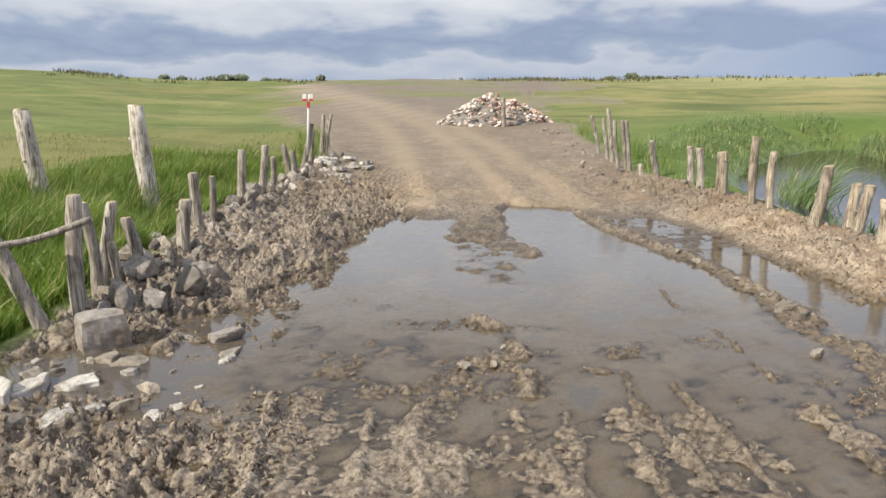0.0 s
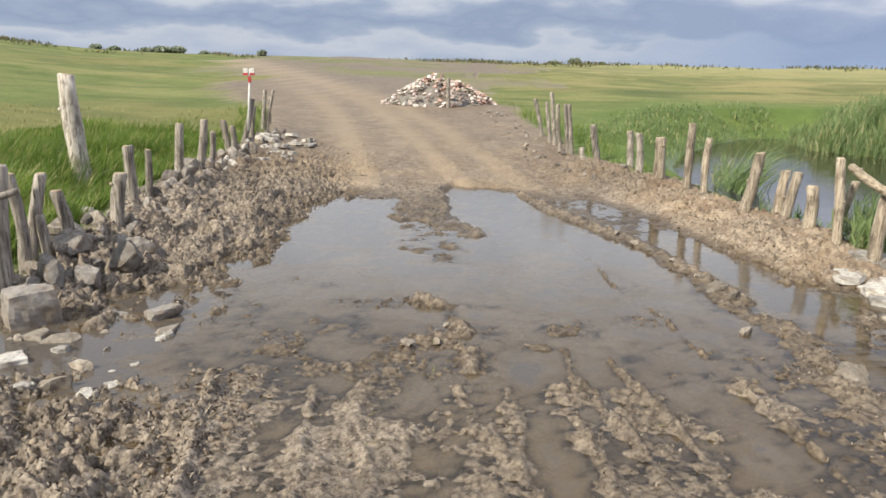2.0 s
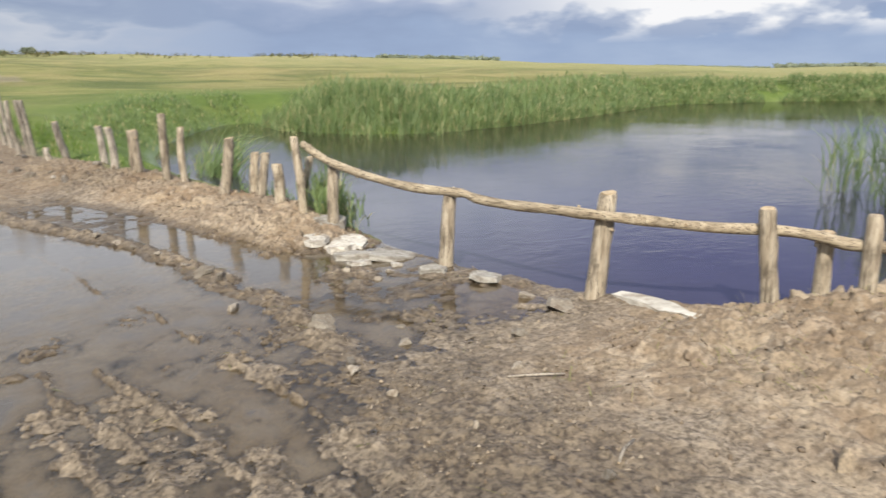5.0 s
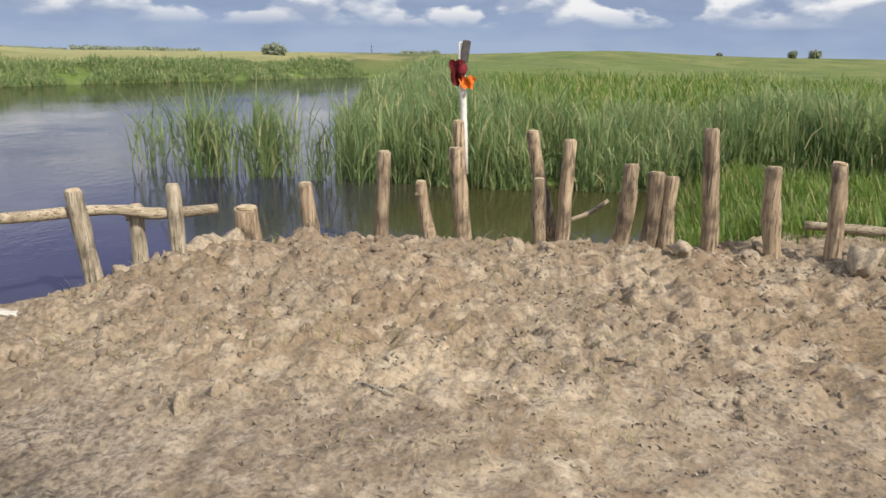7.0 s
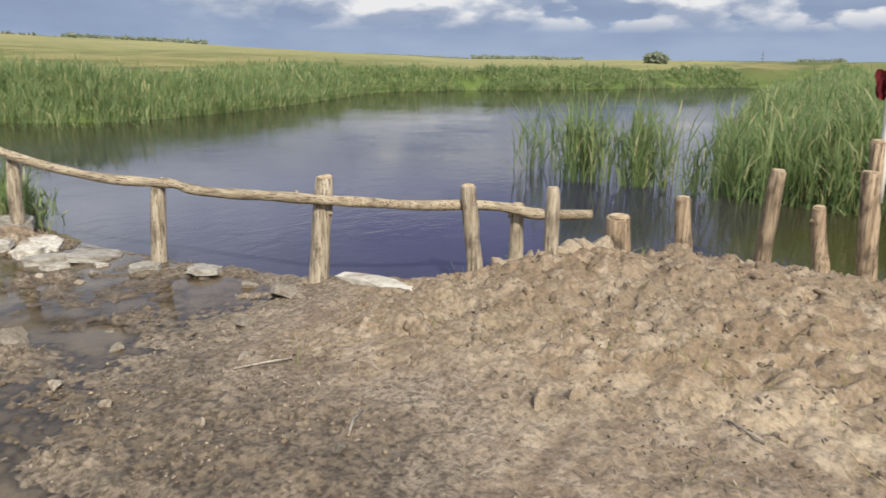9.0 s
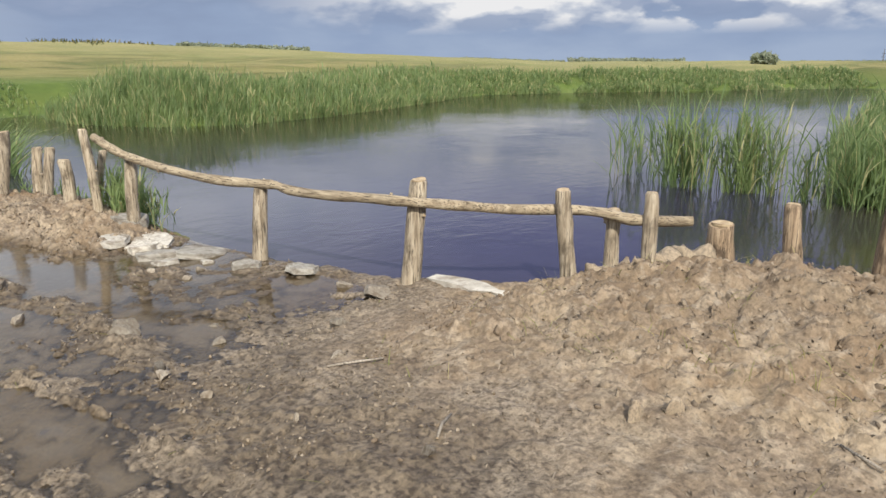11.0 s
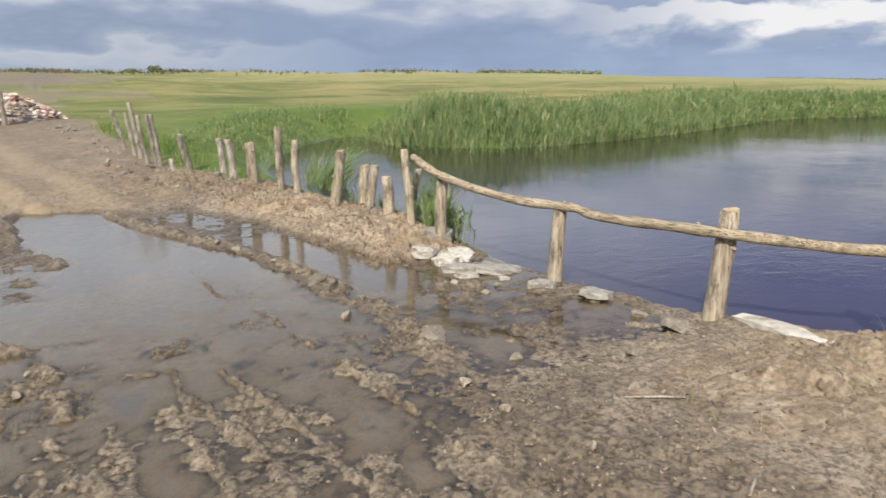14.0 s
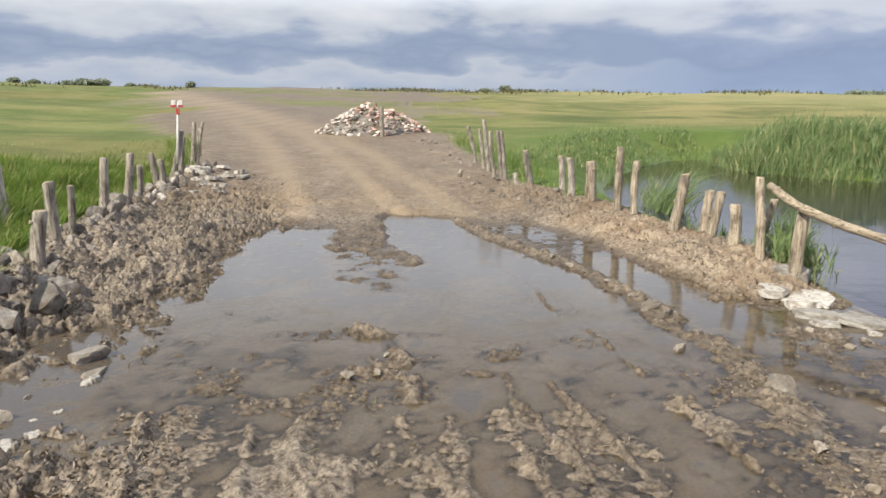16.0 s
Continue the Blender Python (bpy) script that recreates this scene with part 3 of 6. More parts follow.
def roughness_form(x, y, b):
    """Ruts, clods and trodden mud."""
    z = np.zeros(np.shape(x))
    near = (np.abs(x) < 12) & (y > -7) & (y < 26)
    x, y, b = x[near], y[near], b[near]
    wob = 0.022 * lumps(x, y, 0.5, 21) + 0.014 * lumps(x, y, 0.14, 20)
    X = x + wob
    # the flooded hollow, open through the breach on the right and the stream bed on the left
    rag = 0.22 * lumps(x, y, 0.7, 22) + 0.12 * lumps(x, y, 0.25, 27)
    edge = ease(-0.12, 0.22, X - np.interp(y, *POOL_LEFT) + 0.55 * rag) * ease(-0.12, 0.22, np.interp(y, *POOL_RIGHT) - X + 0.35 * rag) * ease(-0.2, 0.5, np.interp(x, *POOL_END) - y + 1.2 * rag)
    middle = ease(-0.10, 0.12, X - np.interp(y, MIDDLE_Y, MIDDLE_A) + 0.6 * rag) * ease(-0.10, 0.12, np.interp(y, MIDDLE_Y, MIDDLE_B) - X + 0.6 * rag) * ease(5.9, 6.6, y)
    middle = middle * (0.86 + 0.14 * ease(7.5, 9.0, y)) * np.clip(0.92 + 0.5 * lumps(x, y, 0.28, 28) + ease(8.2, 9.2, y), 0, 1)
    hollow = edge * ease(1.8, 3.4, y) * (1 - middle)
    silt = middle * edge * (0.016 + 0.018 * lumps(x, y, 0.16, 17) + 0.012 * lumps(x, y, 0.06, 16) + 0.03 * ease(8.0, 9.4, y))
    floor_z = np.interp(y, [2, 3.0, 3.6, 4.3, 5.2, 6.5, 12], [0.010, 0.004, -0.006, -0.019, -0.034, -0.055, -0.055]) - 0.014 * ease(-0.35, 0.15, x) * ease(5.0, 4.0, y)
    stream = np.exp(-((y - 4.0 - 0.16 * lumps(x, y, 0.9, 25)) / 0.24) ** 2) * ease(-1.4, -2.0, x) * ease(-3.6, -3.1, x)
    breach = ease(1.9, 2.3, X) * ease(6.3, 5.5, y + rag) * ease(2.9, 3.7, y + rag) * ease(4.3, 3.5, x + rag)
    strip = np.exp(-((X - 2.32 + 0.12 * (y - 6)) / 0.30) ** 2) * ease(4.6, 5.4, y) * ease(8.3, 7.0, y)
    d = (floor_z - 0.058 * np.clip(y - 9.8, 0, None)) * hollow + silt - (0.055 - 0.03 * lumps(x, y, 0.3, 19)) * stream - 0.013 * breach + breach * (0.022 * lumps(x, y, 0.35, 23) + 0.014 * lumps(x, y, 0.12, 24) + 0.04 * clods(x, y, 0.09, 26) * ease(-0.2, 0.4, lumps(x, y, 0.4, 14))) - 0.058 * strip
    # ridges squeezed up between wheel ruts
    torn = 0.72 + 0.3 * lumps(x, y, 0.55, 15) + 0.45 * lumps(x, y, 0.3, 30) + 0.45 * lumps(x, y, 0.1, 31) + 0.4 * lumps(x, y, 0.045, 29) + 0.3 * clods(x, y, 0.07, 32)
    for line, w, h in ((((0.62, 10.4), (0.92, 9.3), (1.38, 8.0), (1.72, 7.1), (1.92, 6.1), (2.02, 5.2), (2.06, 4.4), (2.05, 3.6)), 0.15, 0.078),
                       (((0.90, 7.4), (1.08, 6.4), (1.10, 5.74), (1.24, 5.18), (1.36, 4.61)), 0.026, 0.058),
                       (((1.36, 4.45), (1.39, 4.25), (1.45, 3.83), (1.48, 3.5), (1.53, 3.1), (1.57, 2.4)), 0.028, 0.046),
                       (((0.29, 4.2), (0.56, 4.16), (0.57, 3.74), (0.66, 3.35), (0.76, 3.0), (0.82, 2.2)), 0.055, 0.05),
                       (((0.49, 3.6), (0.53, 3.04), (0.58, 2.7), (0.66, 2.0)), 0.045, 0.042),
                       (((0.80, 4.0), (0.89, 3.58), (0.95, 3.22), (1.05, 2.76), (1.12, 2.0)), 0.04, 0.05),
                       (((-0.42, 5.1), (-0.22, 4.95), (-0.09, 4.4), (-0.02, 3.8)), 0.105, 0.074),
                       (((-0.30, 4.55), (-0.12, 4.1)), 0.05, 0.04),
                       (((-1.46, 3.6), (-1.32, 3.12), (-1.23, 2.73), (-1.1, 2.2)), 0.05, 0.055),
                       (((-0.86, 3.5), (-0.80, 3.15), (-0.74, 2.77), (-0.66, 2.2)), 0.045, 0.05),
                       (((-0.60, 3.5), (-0.53, 3.13), (-0.46, 2.87), (-0.34, 2.2)), 0.045, 0.045),
                       (((-0.10, 3.55), (0.0, 3.2), (0.08, 3.0), (0.26, 2.6), (0.3, 2.0)), 0.06, 0.036)):
        d = d + ridge(X, y, line, 0.72 * w, 0.78 * h) * np.clip(torn, 0.3, 1.4)
    # the near ground: soaked, drawn out along the ruts that hold water
    soak = ease(4.2, 3.4, y) * ease(-1.7, -1.3, X) * ease(2.3, 1.6, X)
    crumb = ease(-0.1, 0.5, lumps(x * 2.5, y, 0.5, 60)) * (0.022 * clods(x, y, 0.055, 63) + 0.03 * clods(X, y, 0.11, 59))
    d = d + soak * (0.002 - 0.008 * ease(3.0, 3.8, y) + 0.008 * lumps(x * 3.0, y, 0.55, 57) + 0.004 * lumps(x * 2.0, y, 0.2, 58) + 0.005 * lumps(x, y, 0.06, 68) + 0.008 * lumps(x, y, 0.03, 33) + 0.4 * crumb)
    for line, w, h in ((((-1.15, 3.6), (-1.0, 2.9), (-0.85, 1.4)), 0.12, -0.012), (((-0.30, 3.6), (-0.18, 2.8), (-0.05, 1.6)), 0.14, -0.03),
                       (((0.30, 3.8), (0.36, 2.8), (0.44, 1.6)), 0.08, -0.035), (((1.25, 3.8), (1.34, 2.8), (1.38, 1.4)), 0.11, -0.022)):
        d = d + ridge(X, y, line, w, 0.8 * h) * ease(1.2, 2.2, y)
    # wheel tracks up the dry road
    track = np.interp(y, TRACK_Y, TRACK_X)
    for off in (0.0, 1.5, 2.5):
        d = d - 0.03 * np.exp(-((x - track - off) / 0.2) ** 2) * ease(9.4, 11, y)
        d = d + 0.016 * np.exp(-((x - track - off - 0.33) / 0.1) ** 2) * ease(9.4, 11, y)
    # roughness: strong on banks, shoulders and heap, weak in the trodden middle
    left = ease(-1.5, -2.2, X + rag) * ease(17, 11, y)
    fore = 1.05 * ease(-0.95, -1.45, X + 0.5 * rag) * ease(3.9, 3.3, y)
    heap = ease(2.6, 3.6, X + 0.5 * rag) * ease(2.9, 2.1, y)
    berm = ease(2.2, 2.8, X + 0.9 * ease(8, 12, y)) * ease(5.4, 6.0, y)
    k = np.maximum.reduce([left, fore, 0.52 * heap, 0.66 * berm, 0.13 + 0.0 * x])
    k = k * (1 - 0.8 * stream) * (1 - 0.75 * hollow) * (1 - 0.6 * ease(10.3, 11.5, y) * ease(1.9, 1.2, np.abs(x - track - 1.2)))
    # clods: sparse large ones, many small crumbs
    big = clods(x + 0.04 * lumps(x, y, 0.12, 39), y, 0.38, 41) * ease(-0.1, 0.35, lumps(x, y, 0.8, 42))
    wx, wy = x + 0.06 * lumps(x, y, 0.11, 39) + 0.025 * lumps(x, y, 0.05, 38), y + 0.06 * lumps(x, y, 0.11, 37) + 0.025 * lumps(x, y, 0.05, 36)
    c = (0.11 - 0.03 * fore + 0.05 * heap) * big + 0.065 * clods(wx, wy, 0.18, 43) + 0.030 * clods(wx, wy, 0.085, 44) + 0.035 * lumps(x, y, 0.6, 45) + 0.035 * lumps(x, y, 0.13, 46) + 0.058 * (0.6 - 1.6 * np.abs(lumps(wx, wy, 0.10, 49))) + 0.03 * (0.6 - 1.6 * np.abs(lumps(wx, wy, 0.05, 18))) + 0.032 * lumps(wx, wy, 0.045, 35) + 0.022 * lumps(x, y, 0.028, 34)
    c = c - 0.07
    d = d + hollow * (0.012 * lumps(x, y, 0.25, 66) + 0.008 * lumps(x, y, 0.1, 67)) + hollow * ease(7.5, 5.0, y) * (0.016 * clods(x, y, 0.16, 53) * ease(0.1, 0.6, lumps(x, y, 0.5, 54)) + 0.034 * clods(x, y, 0.05, 55) * ease(-0.1, 0.5, lumps(x * 0.6, y, 0.25, 56)))
    d = d + k * c + 0.009 * lumps(x, y, 0.11, 47) + 0.011 * lumps(x, y, 0.3, 48) + 0.005 * lumps(x, y, 0.05, 50)
    turf = 0.05 * lumps(x, y, 1.1, 51) + 0.03 * lumps(x, y, 0.35, 52)
    z[near] = d * (1 - 0.8 * ease(12.8, 17, y)) * b + turf * (1 - b)
    return z


def land_height(x, y):
    b = bare(x, y)
    z = big_form(x, y)
    under = ease(0.12, -0.15, shore_distance(x, y))
    far = ease(15, 60, np.hypot(x, y)) * (0.25 * lumps(x, y, 14, 61) + 0.16 * lumps(x, y, 5, 62) + 0.10 * lumps(x, y, 1.9, 69)) * (1 - 0.6 * ease(70, 90, np.hypot(x, y))) * (1 - ease(120, 200, np.hypot(x, y)))
    return z + roughness_form(x, y, b) * (1 - under) + far * (1 - 0.85 * b)


def spread(stretches, reach, growth):
    """Grid lines: fine within the stretches (start, step), then ever wider to the horizon."""
    mid = []
    for (a, step), (b, _) in zip(stretches, stretches[1:]):
        n = max(1, round((b - a) / step))
        mid += [a + (b - a) * k / n for k in range(n)]
    low, high, s = [], [], stretches[0][1]
    a, b = mid[0], mid[-1]
    while b < reach:
        s *= growth
        a, b = a - s, b + s
        low.append(a), high.append(b)
    return np.array(low[::-1] + mid + high)


def grid_mesh(name, gx, gy, z, mat):
    nx, ny = len(gx), len(gy)
    X, Y = np.meshgrid(gx, gy)
    co = np.stack([X.ravel(), Y.ravel(), z.ravel()], 1)
    i = np.arange(nx * (ny - 1)).reshape(ny - 1, nx)[:, :-1].ravel()
    quads = np.stack([i, i + 1, i + nx + 1, i + nx], 1)
    me = bpy.data.meshes.new(name)
    me.vertices.add(len(co))
    me.vertices.foreach_set("co", co.ravel())
    me.loops.add(quads.size)
    me.loops.foreach_set("vertex_index", quads.ravel())
    me.polygons.add(len(quads))
    me.polygons.foreach_set("loop_start", np.arange(0, quads.size, 4))
    me.polygons.foreach_set("use_smooth", np.ones(len(quads), bool))
    me.update()
    me.validate()
    me.materials.append(mat)
    return new(name, me)


def build_ground():
    gx = spread([(-4.8, 0.03), (-3.4, 0.013), (2.2, 0.017), (5.4, 0.03), (6.0, 0.03)], 1500, 1.10)
    gy = spread([(-4.0, 0.03), (-2.4, 0.022), (1.9, 0.013), (4.4, 0.018), (6.5, 0.026), (12.6, 0.026)], 1500, 1.10)
    X, Y = np.meshgrid(gx, gy)
    x, y = X.ravel(), Y.ravel()
    z = land_height(x, y)
    ob = grid_mesh("ground", gx, gy, z, GROUND)
    b = bare(x, y)
    sd = shore_distance(x, y)
    r = np.hypot(x, y)
    right = np.interp(y, RIGHT_Y, RIGHT_X)
    dry = np.maximum(ease(2.1, 3.2, x + 1.3 * ease(1.4, 0.2, y) + 0.8 * ease(5.4, 10, y) + 0.35 * lumps(x, y, 0.9, 76) + 0.25 * lumps(x, y, 0.3, 77)) * np.clip(ease(3.4, 2.4, y) + ease(5.4, 6.2, y), 0, 1), ease(10.2, 11.5, y))
    dry = np.maximum(dry, 0.0) * (1 - 0.12 * ease(10.0, 12.5, y)) * (1 - 0.3 * ease(26, 42, y)) * (0.75 + 0.25 * lumps(x, y, 0.7, 71))
    wet = np.where((np.abs(x) < 2.4) & (y < 10.2), ease(0.055, 0.012, z + 0.012 * lumps(x, y, 0.2, 72)), ease(0.06, 0.0, z + 0.02 * lumps(x, y, 0.4, 72))) * ((y < 11) | (sd < 2))
    damp = (0.85 + 0.15 * ease(0.04, 0.0, z)) * ease(3.0, 1.9, x + 0.35 * lumps(x, y, 0.9, 76) + 0.2 * lumps(x, y, 0.3, 78)) * ease(1.1, 1.7, x + 0.3 * lumps(x, y, 0.5, 79)) * ease(6.0, 5.0, y) * ease(0.2, 1.6, y - 0.5 * (x - 2) + 0.4 * lumps(x, y, 0.8, 80))
    pool = ease(-0.5, 0.1, x - np.interp(y, *POOL_LEFT)) * ease(-0.7, -0.1, np.interp(y, *POOL_RIGHT) - x) * ease(-0.4, 0.4, np.interp(x, *POOL_END) - y)
    wet = np.maximum(np.maximum(wet * (1 - 0.62 * ease(3.9, 3.2, y)), damp), pool * (0.6 * ease(3.2, 4.4, y) + 0.6 * ease(-0.5, 0.1, x) * ease(4.4, 3.2, y)))
    wet = np.maximum(wet, (0.5 + 0.12 * ease(20, 40, y)) * ease(9.6, 11.5, y) * b)
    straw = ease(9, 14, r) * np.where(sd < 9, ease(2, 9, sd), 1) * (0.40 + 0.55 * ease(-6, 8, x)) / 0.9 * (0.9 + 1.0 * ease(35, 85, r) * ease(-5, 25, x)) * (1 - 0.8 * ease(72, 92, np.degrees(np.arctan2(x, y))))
    track = np.interp(y, TRACK_Y, TRACK_X)
    worn = sum(np.exp(-((x - track - off - 0.1 * lumps(x, y, 1.5, 73)) / (0.24 + 0.007 * y)) ** 2) for off in (0.0, 1.5, 2.5)) * ease(9.6, 11.5, y) * (0.8 + 0.12 * lumps(x, y, 1.2, 74) + 0.5 * ease(20, 45, y))
    sere = ease(0.0, 0.5, lumps(x, y, 9, 111) + 0.5 * lumps(x, y, 3, 112) + 0.9 * ease(11, 15, r) * ease(30, 20, r) * ease(-3, -7, x)) * ease(9.5, 13, r) * (1 - ease(60, 95, r)) * ease(6, 0, x) * 0.7
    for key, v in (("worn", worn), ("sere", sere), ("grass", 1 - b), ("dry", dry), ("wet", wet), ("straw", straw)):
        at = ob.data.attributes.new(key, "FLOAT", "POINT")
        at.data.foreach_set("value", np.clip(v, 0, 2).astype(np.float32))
    return tagged(ob, "muddy rutted earth road through rising green grassland", "ground", kind="structure")


build_ground()


def sheet(name, outline, z, mat, label):
    bm = bmesh.new()
    bm.faces.new([bm.verts.new((x, y, z)) for x, y in outline])
    bmesh.ops.triangulate(bm, faces=bm.faces[:])
    for f in bm.faces:
        f.normal_update()
        if f.normal.z < 0:
            f.normal_flip()
    me = bpy.data.meshes.new(name)
    bm.to_mesh(me), bm.free()
    me.materials.append(mat)
    return tagged(new(name, me), label, "water", kind="structure")


def grown(points, by):
    out = []
    n = len(points)
    for k, (x, y) in enumerate(points):
        (ax, ay), (bx, by2) = points[k - 1], points[(k + 1) % n]
        dx, dy = bx - ax, by2 - ay
        s = math.hypot(dx, dy)
        out.append((x - dy / s * by, y + dx / s * by))
    return out


area = sum(a[0] * b[1] - b[0] * a[1] for a, b in zip(POND, POND[1:] + POND[:1]))
sheet("pond_water", grown(POND, -0.8 if area > 0 else 0.8), POND_Z, PONDWATER, "still blue pond water with cloud reflections and light ripples")


def build_puddle():
    """Standing water over the hollow; its cloudiness grows with its depth."""
    gx, gy = np.arange(-3.7, 3.75, 0.05), np.arange(0.4, 12.2, 0.05)
    X, Y = np.meshgrid(gx, gy)
    ob = grid_mesh("puddle_water", gx, gy, np.zeros(X.size), PUDDLE)
    depth = -land_height(X.ravel(), Y.ravel())
    at = ob.data.attributes.new("depth", "FLOAT", "POINT")
    at.data.foreach_set("value", np.clip(depth / 0.1, 0, 1).astype(np.float32))
    bm = bmesh.new()
    bm.from_mesh(ob.data)
    layer = bm.verts.layers.float["depth"]
    dry = [f for f in bm.faces if all(v[layer] <= 0.0 or (v.co.x < -2.3 and v.co.y < 3.2) for v in f.verts)]
    bmesh.ops.delete(bm, geom=dry, context="FACES")
    bm.to_mesh(ob.data), bm.free()
    return tagged(ob, "muddy brown puddle water flooding the wheel ruts", "water", kind="structure")


build_puddle()



# ---------------------------------------------------------------- things
def here(x, y):
    return float(land_height(np.array([x], float), np.array([y], float))[0])


def part(name, bm, mat, parent, label=""):
    me = bpy.data.meshes.new(name)
    bm.to_mesh(me), bm.free()
    me.materials.append(mat)
    ob = new(name, me)
    ob.parent = parent
    return tagged(ob, label)


def pole_mesh(path, radii, sides, rnd, mat, end, rugged=0.19):
    """A crooked round pole along a path, with sawn ends."""
    vs, fs = [], []
    n = len(path)
    for k, (p, r) in enumerate(zip(path, radii)):
        a, b = path[max(k - 1, 0)], path[min(k + 1, n - 1)]
        t = (Vector(b) - Vector(a)).normalized()
        u = t.cross(Vector((0.3, 1, 0.1))).normalized()
        w = t.cross(u)
        for s in range(sides):
            q = 2 * math.pi * s / sides
            f = r * (1 + rugged * (noise.noise(Vector((math.cos(q) * 1.3, math.sin(q) * 1.3, k * 0.55 + rnd * 17))) + 0.5 * noise.noise(Vector((math.cos(q) * 3, math.sin(q) * 3, k * 1.3 + rnd * 31)))))
            vs.append(Vector(p) + u * math.cos(q) * f + w * math.sin(q) * f)
    for k in range(n - 1):
        for s in range(sides):
            fs.append((k * sides + s, k * sides + (s + 1) % sides, (k + 1) * sides + (s + 1) % sides, (k + 1) * sides + s))
    side_faces = len(fs)
    for ring, flip in ((0, True), (n - 1, False)):
        c = len(vs)
        vs.append(sum((vs[ring * sides + s] for s in range(sides)), Vector()) / sides)
        for s in range(sides):
            a, b = ring * sides + s, ring * sides + (s + 1) % sides
            fs.append((b, a, c) if flip else (a, b, c))
    me = bpy.data.meshes.new("pole")
    me.from_pydata([tuple(v) for v in vs], [], fs)
    me.materials.append(mat), me.materials.append(end)
    flags = [k < side_faces for k in range(len(fs))]
    me.polygons.foreach_set("use_smooth", flags)
    me.polygons.foreach_set("material_index", [0 if f else 1 for f in flags])
    me.update()
    return me


def sawn_top(centre, radius, tilt, parent):
    """The slightly dished cut face on a stake's head."""
    bm = bmesh.new()
    ring = [bm.verts.new((centre[0] + radius * math.cos(q), centre[1] + radius * math.sin(q), centre[2] + 0.004 + tilt * math.cos(q) * radius)) for q in (2 * math.pi * k / 12 for k in range(12))]
    mid = bm.verts.new((centre[0], centre[1], centre[2] + 0.001))
    low = [bm.verts.new((v.co.x, v.co.y, centre[2] - 0.006)) for v in ring]
    for k in range(12):
        bm.faces.new((ring[k], ring[(k + 1) % 12], mid))
        bm.faces.new((low[k], low[(k + 1) % 12], ring[(k + 1) % 12], ring[k]))
    return part("sawn_top", bm, ENDWOOD, parent, "sawn end grain")


def knot_stub(at, out, size, mat, parent):
    """The stub of a lopped branch."""
    a, b = Vector(at), Vector(at) + Vector(out)
    me = pole_mesh([tuple(a - Vector(out) * 0.3), tuple(a.lerp(b, 0.6)), tuple(b)], [size, size * 0.85, size * 0.7], 8, size * 9, mat, ENDWOOD)
    me.name = "branch_stub"
    ob = new("branch_stub", me)
    ob.parent = parent
    return ob


def stake(x, y, z, dx, dy, top, d, mat, label, group="roadside fence stakes", deep=0.25):
    """A driven stake: seen foot, lean in plan, height of its top, thickness."""
    rnd = random.random()
    h = top - z
    foot = min(here(x, y), z) - deep
    under = (foot - z) / max(h, 0.05)
    path, radii = [], []
    steps = 9
    bend = random.uniform(-0.025, 0.025)
    for k in range(steps):
        u = under + (1 - under) * k / (steps - 1)
        side = bend * math.sin(math.pi * max(0, u))
        path.append((dx * u + side, dy * u + side * 0.6, h * u - foot + z))
        radii.append(d / 2 * (1.08 - 0.14 * max(u, 0)) * random.uniform(0.96, 1.04))
    # a chamfered, slightly slanting head
    tilt = random.uniform(-0.02, 0.02)
    path.append((path[-1][0] + tilt * 0.2, path[-1][1], path[-1][2] + 0.012))
    radii.append(radii[-1] * 0.86)
    me = pole_mesh(path, radii, 12, rnd, mat, ENDWOOD)
    me.name = "fence_stake"
    ob = new("fence_stake", me)
    ob.location = (x, y, foot)
    sawn_top(path[-1], radii[-1] * 0.93, random.uniform(-0.15, 0.15), ob)
    if random.random() < 0.4:
        k = random.choice((5, 6, 7))
        q = random.uniform(0, 6.28)
        knot_stub(path[k], (math.cos(q) * d * 0.62, math.sin(q) * d * 0.62, d * 0.15), d * 0.17, mat, ob)
    return tagged(ob, label, "fence stake", group)


GREY = "weathered grey wooden stake driven into the rubble bank"
BERM = "pale debarked wooden stake standing in the earth berm"
HEAP = "knotty brown wooden stake standing behind the earth heap"
RAILED = "pale peeled fence post carrying a crooked rail by the water"

for row in ((-3.50, 4.49, 0.04, -0.27, -0.20, 0.98, 0.112), (-3.39, 4.75, 0.06, 0.04, 0.03, 0.98, 0.112), (-3.51, 5.17, 0.12, -0.04, -0.01, 0.87, 0.088),
            (-3.54, 5.30, 0.12, 0.11, 0.07, 0.85, 0.095), (-3.42, 5.36, 0.14, -0.05, -0.03, 0.53, 0.09), (-3.36, 5.55, 0.16, -0.06, -0.02, 0.69, 0.104),
            (-3.40, 6.42, 0.2, 0.05, 0.03, 0.72, 0.126), (-3.63, 7.26, 0.2, -0.03, -0.00, 0.90, 0.117), (-3.78, 7.88, 0.2, 0.03, 0.01, 0.80, 0.077)):
    stake(*row, GREYWOOD, GREY)
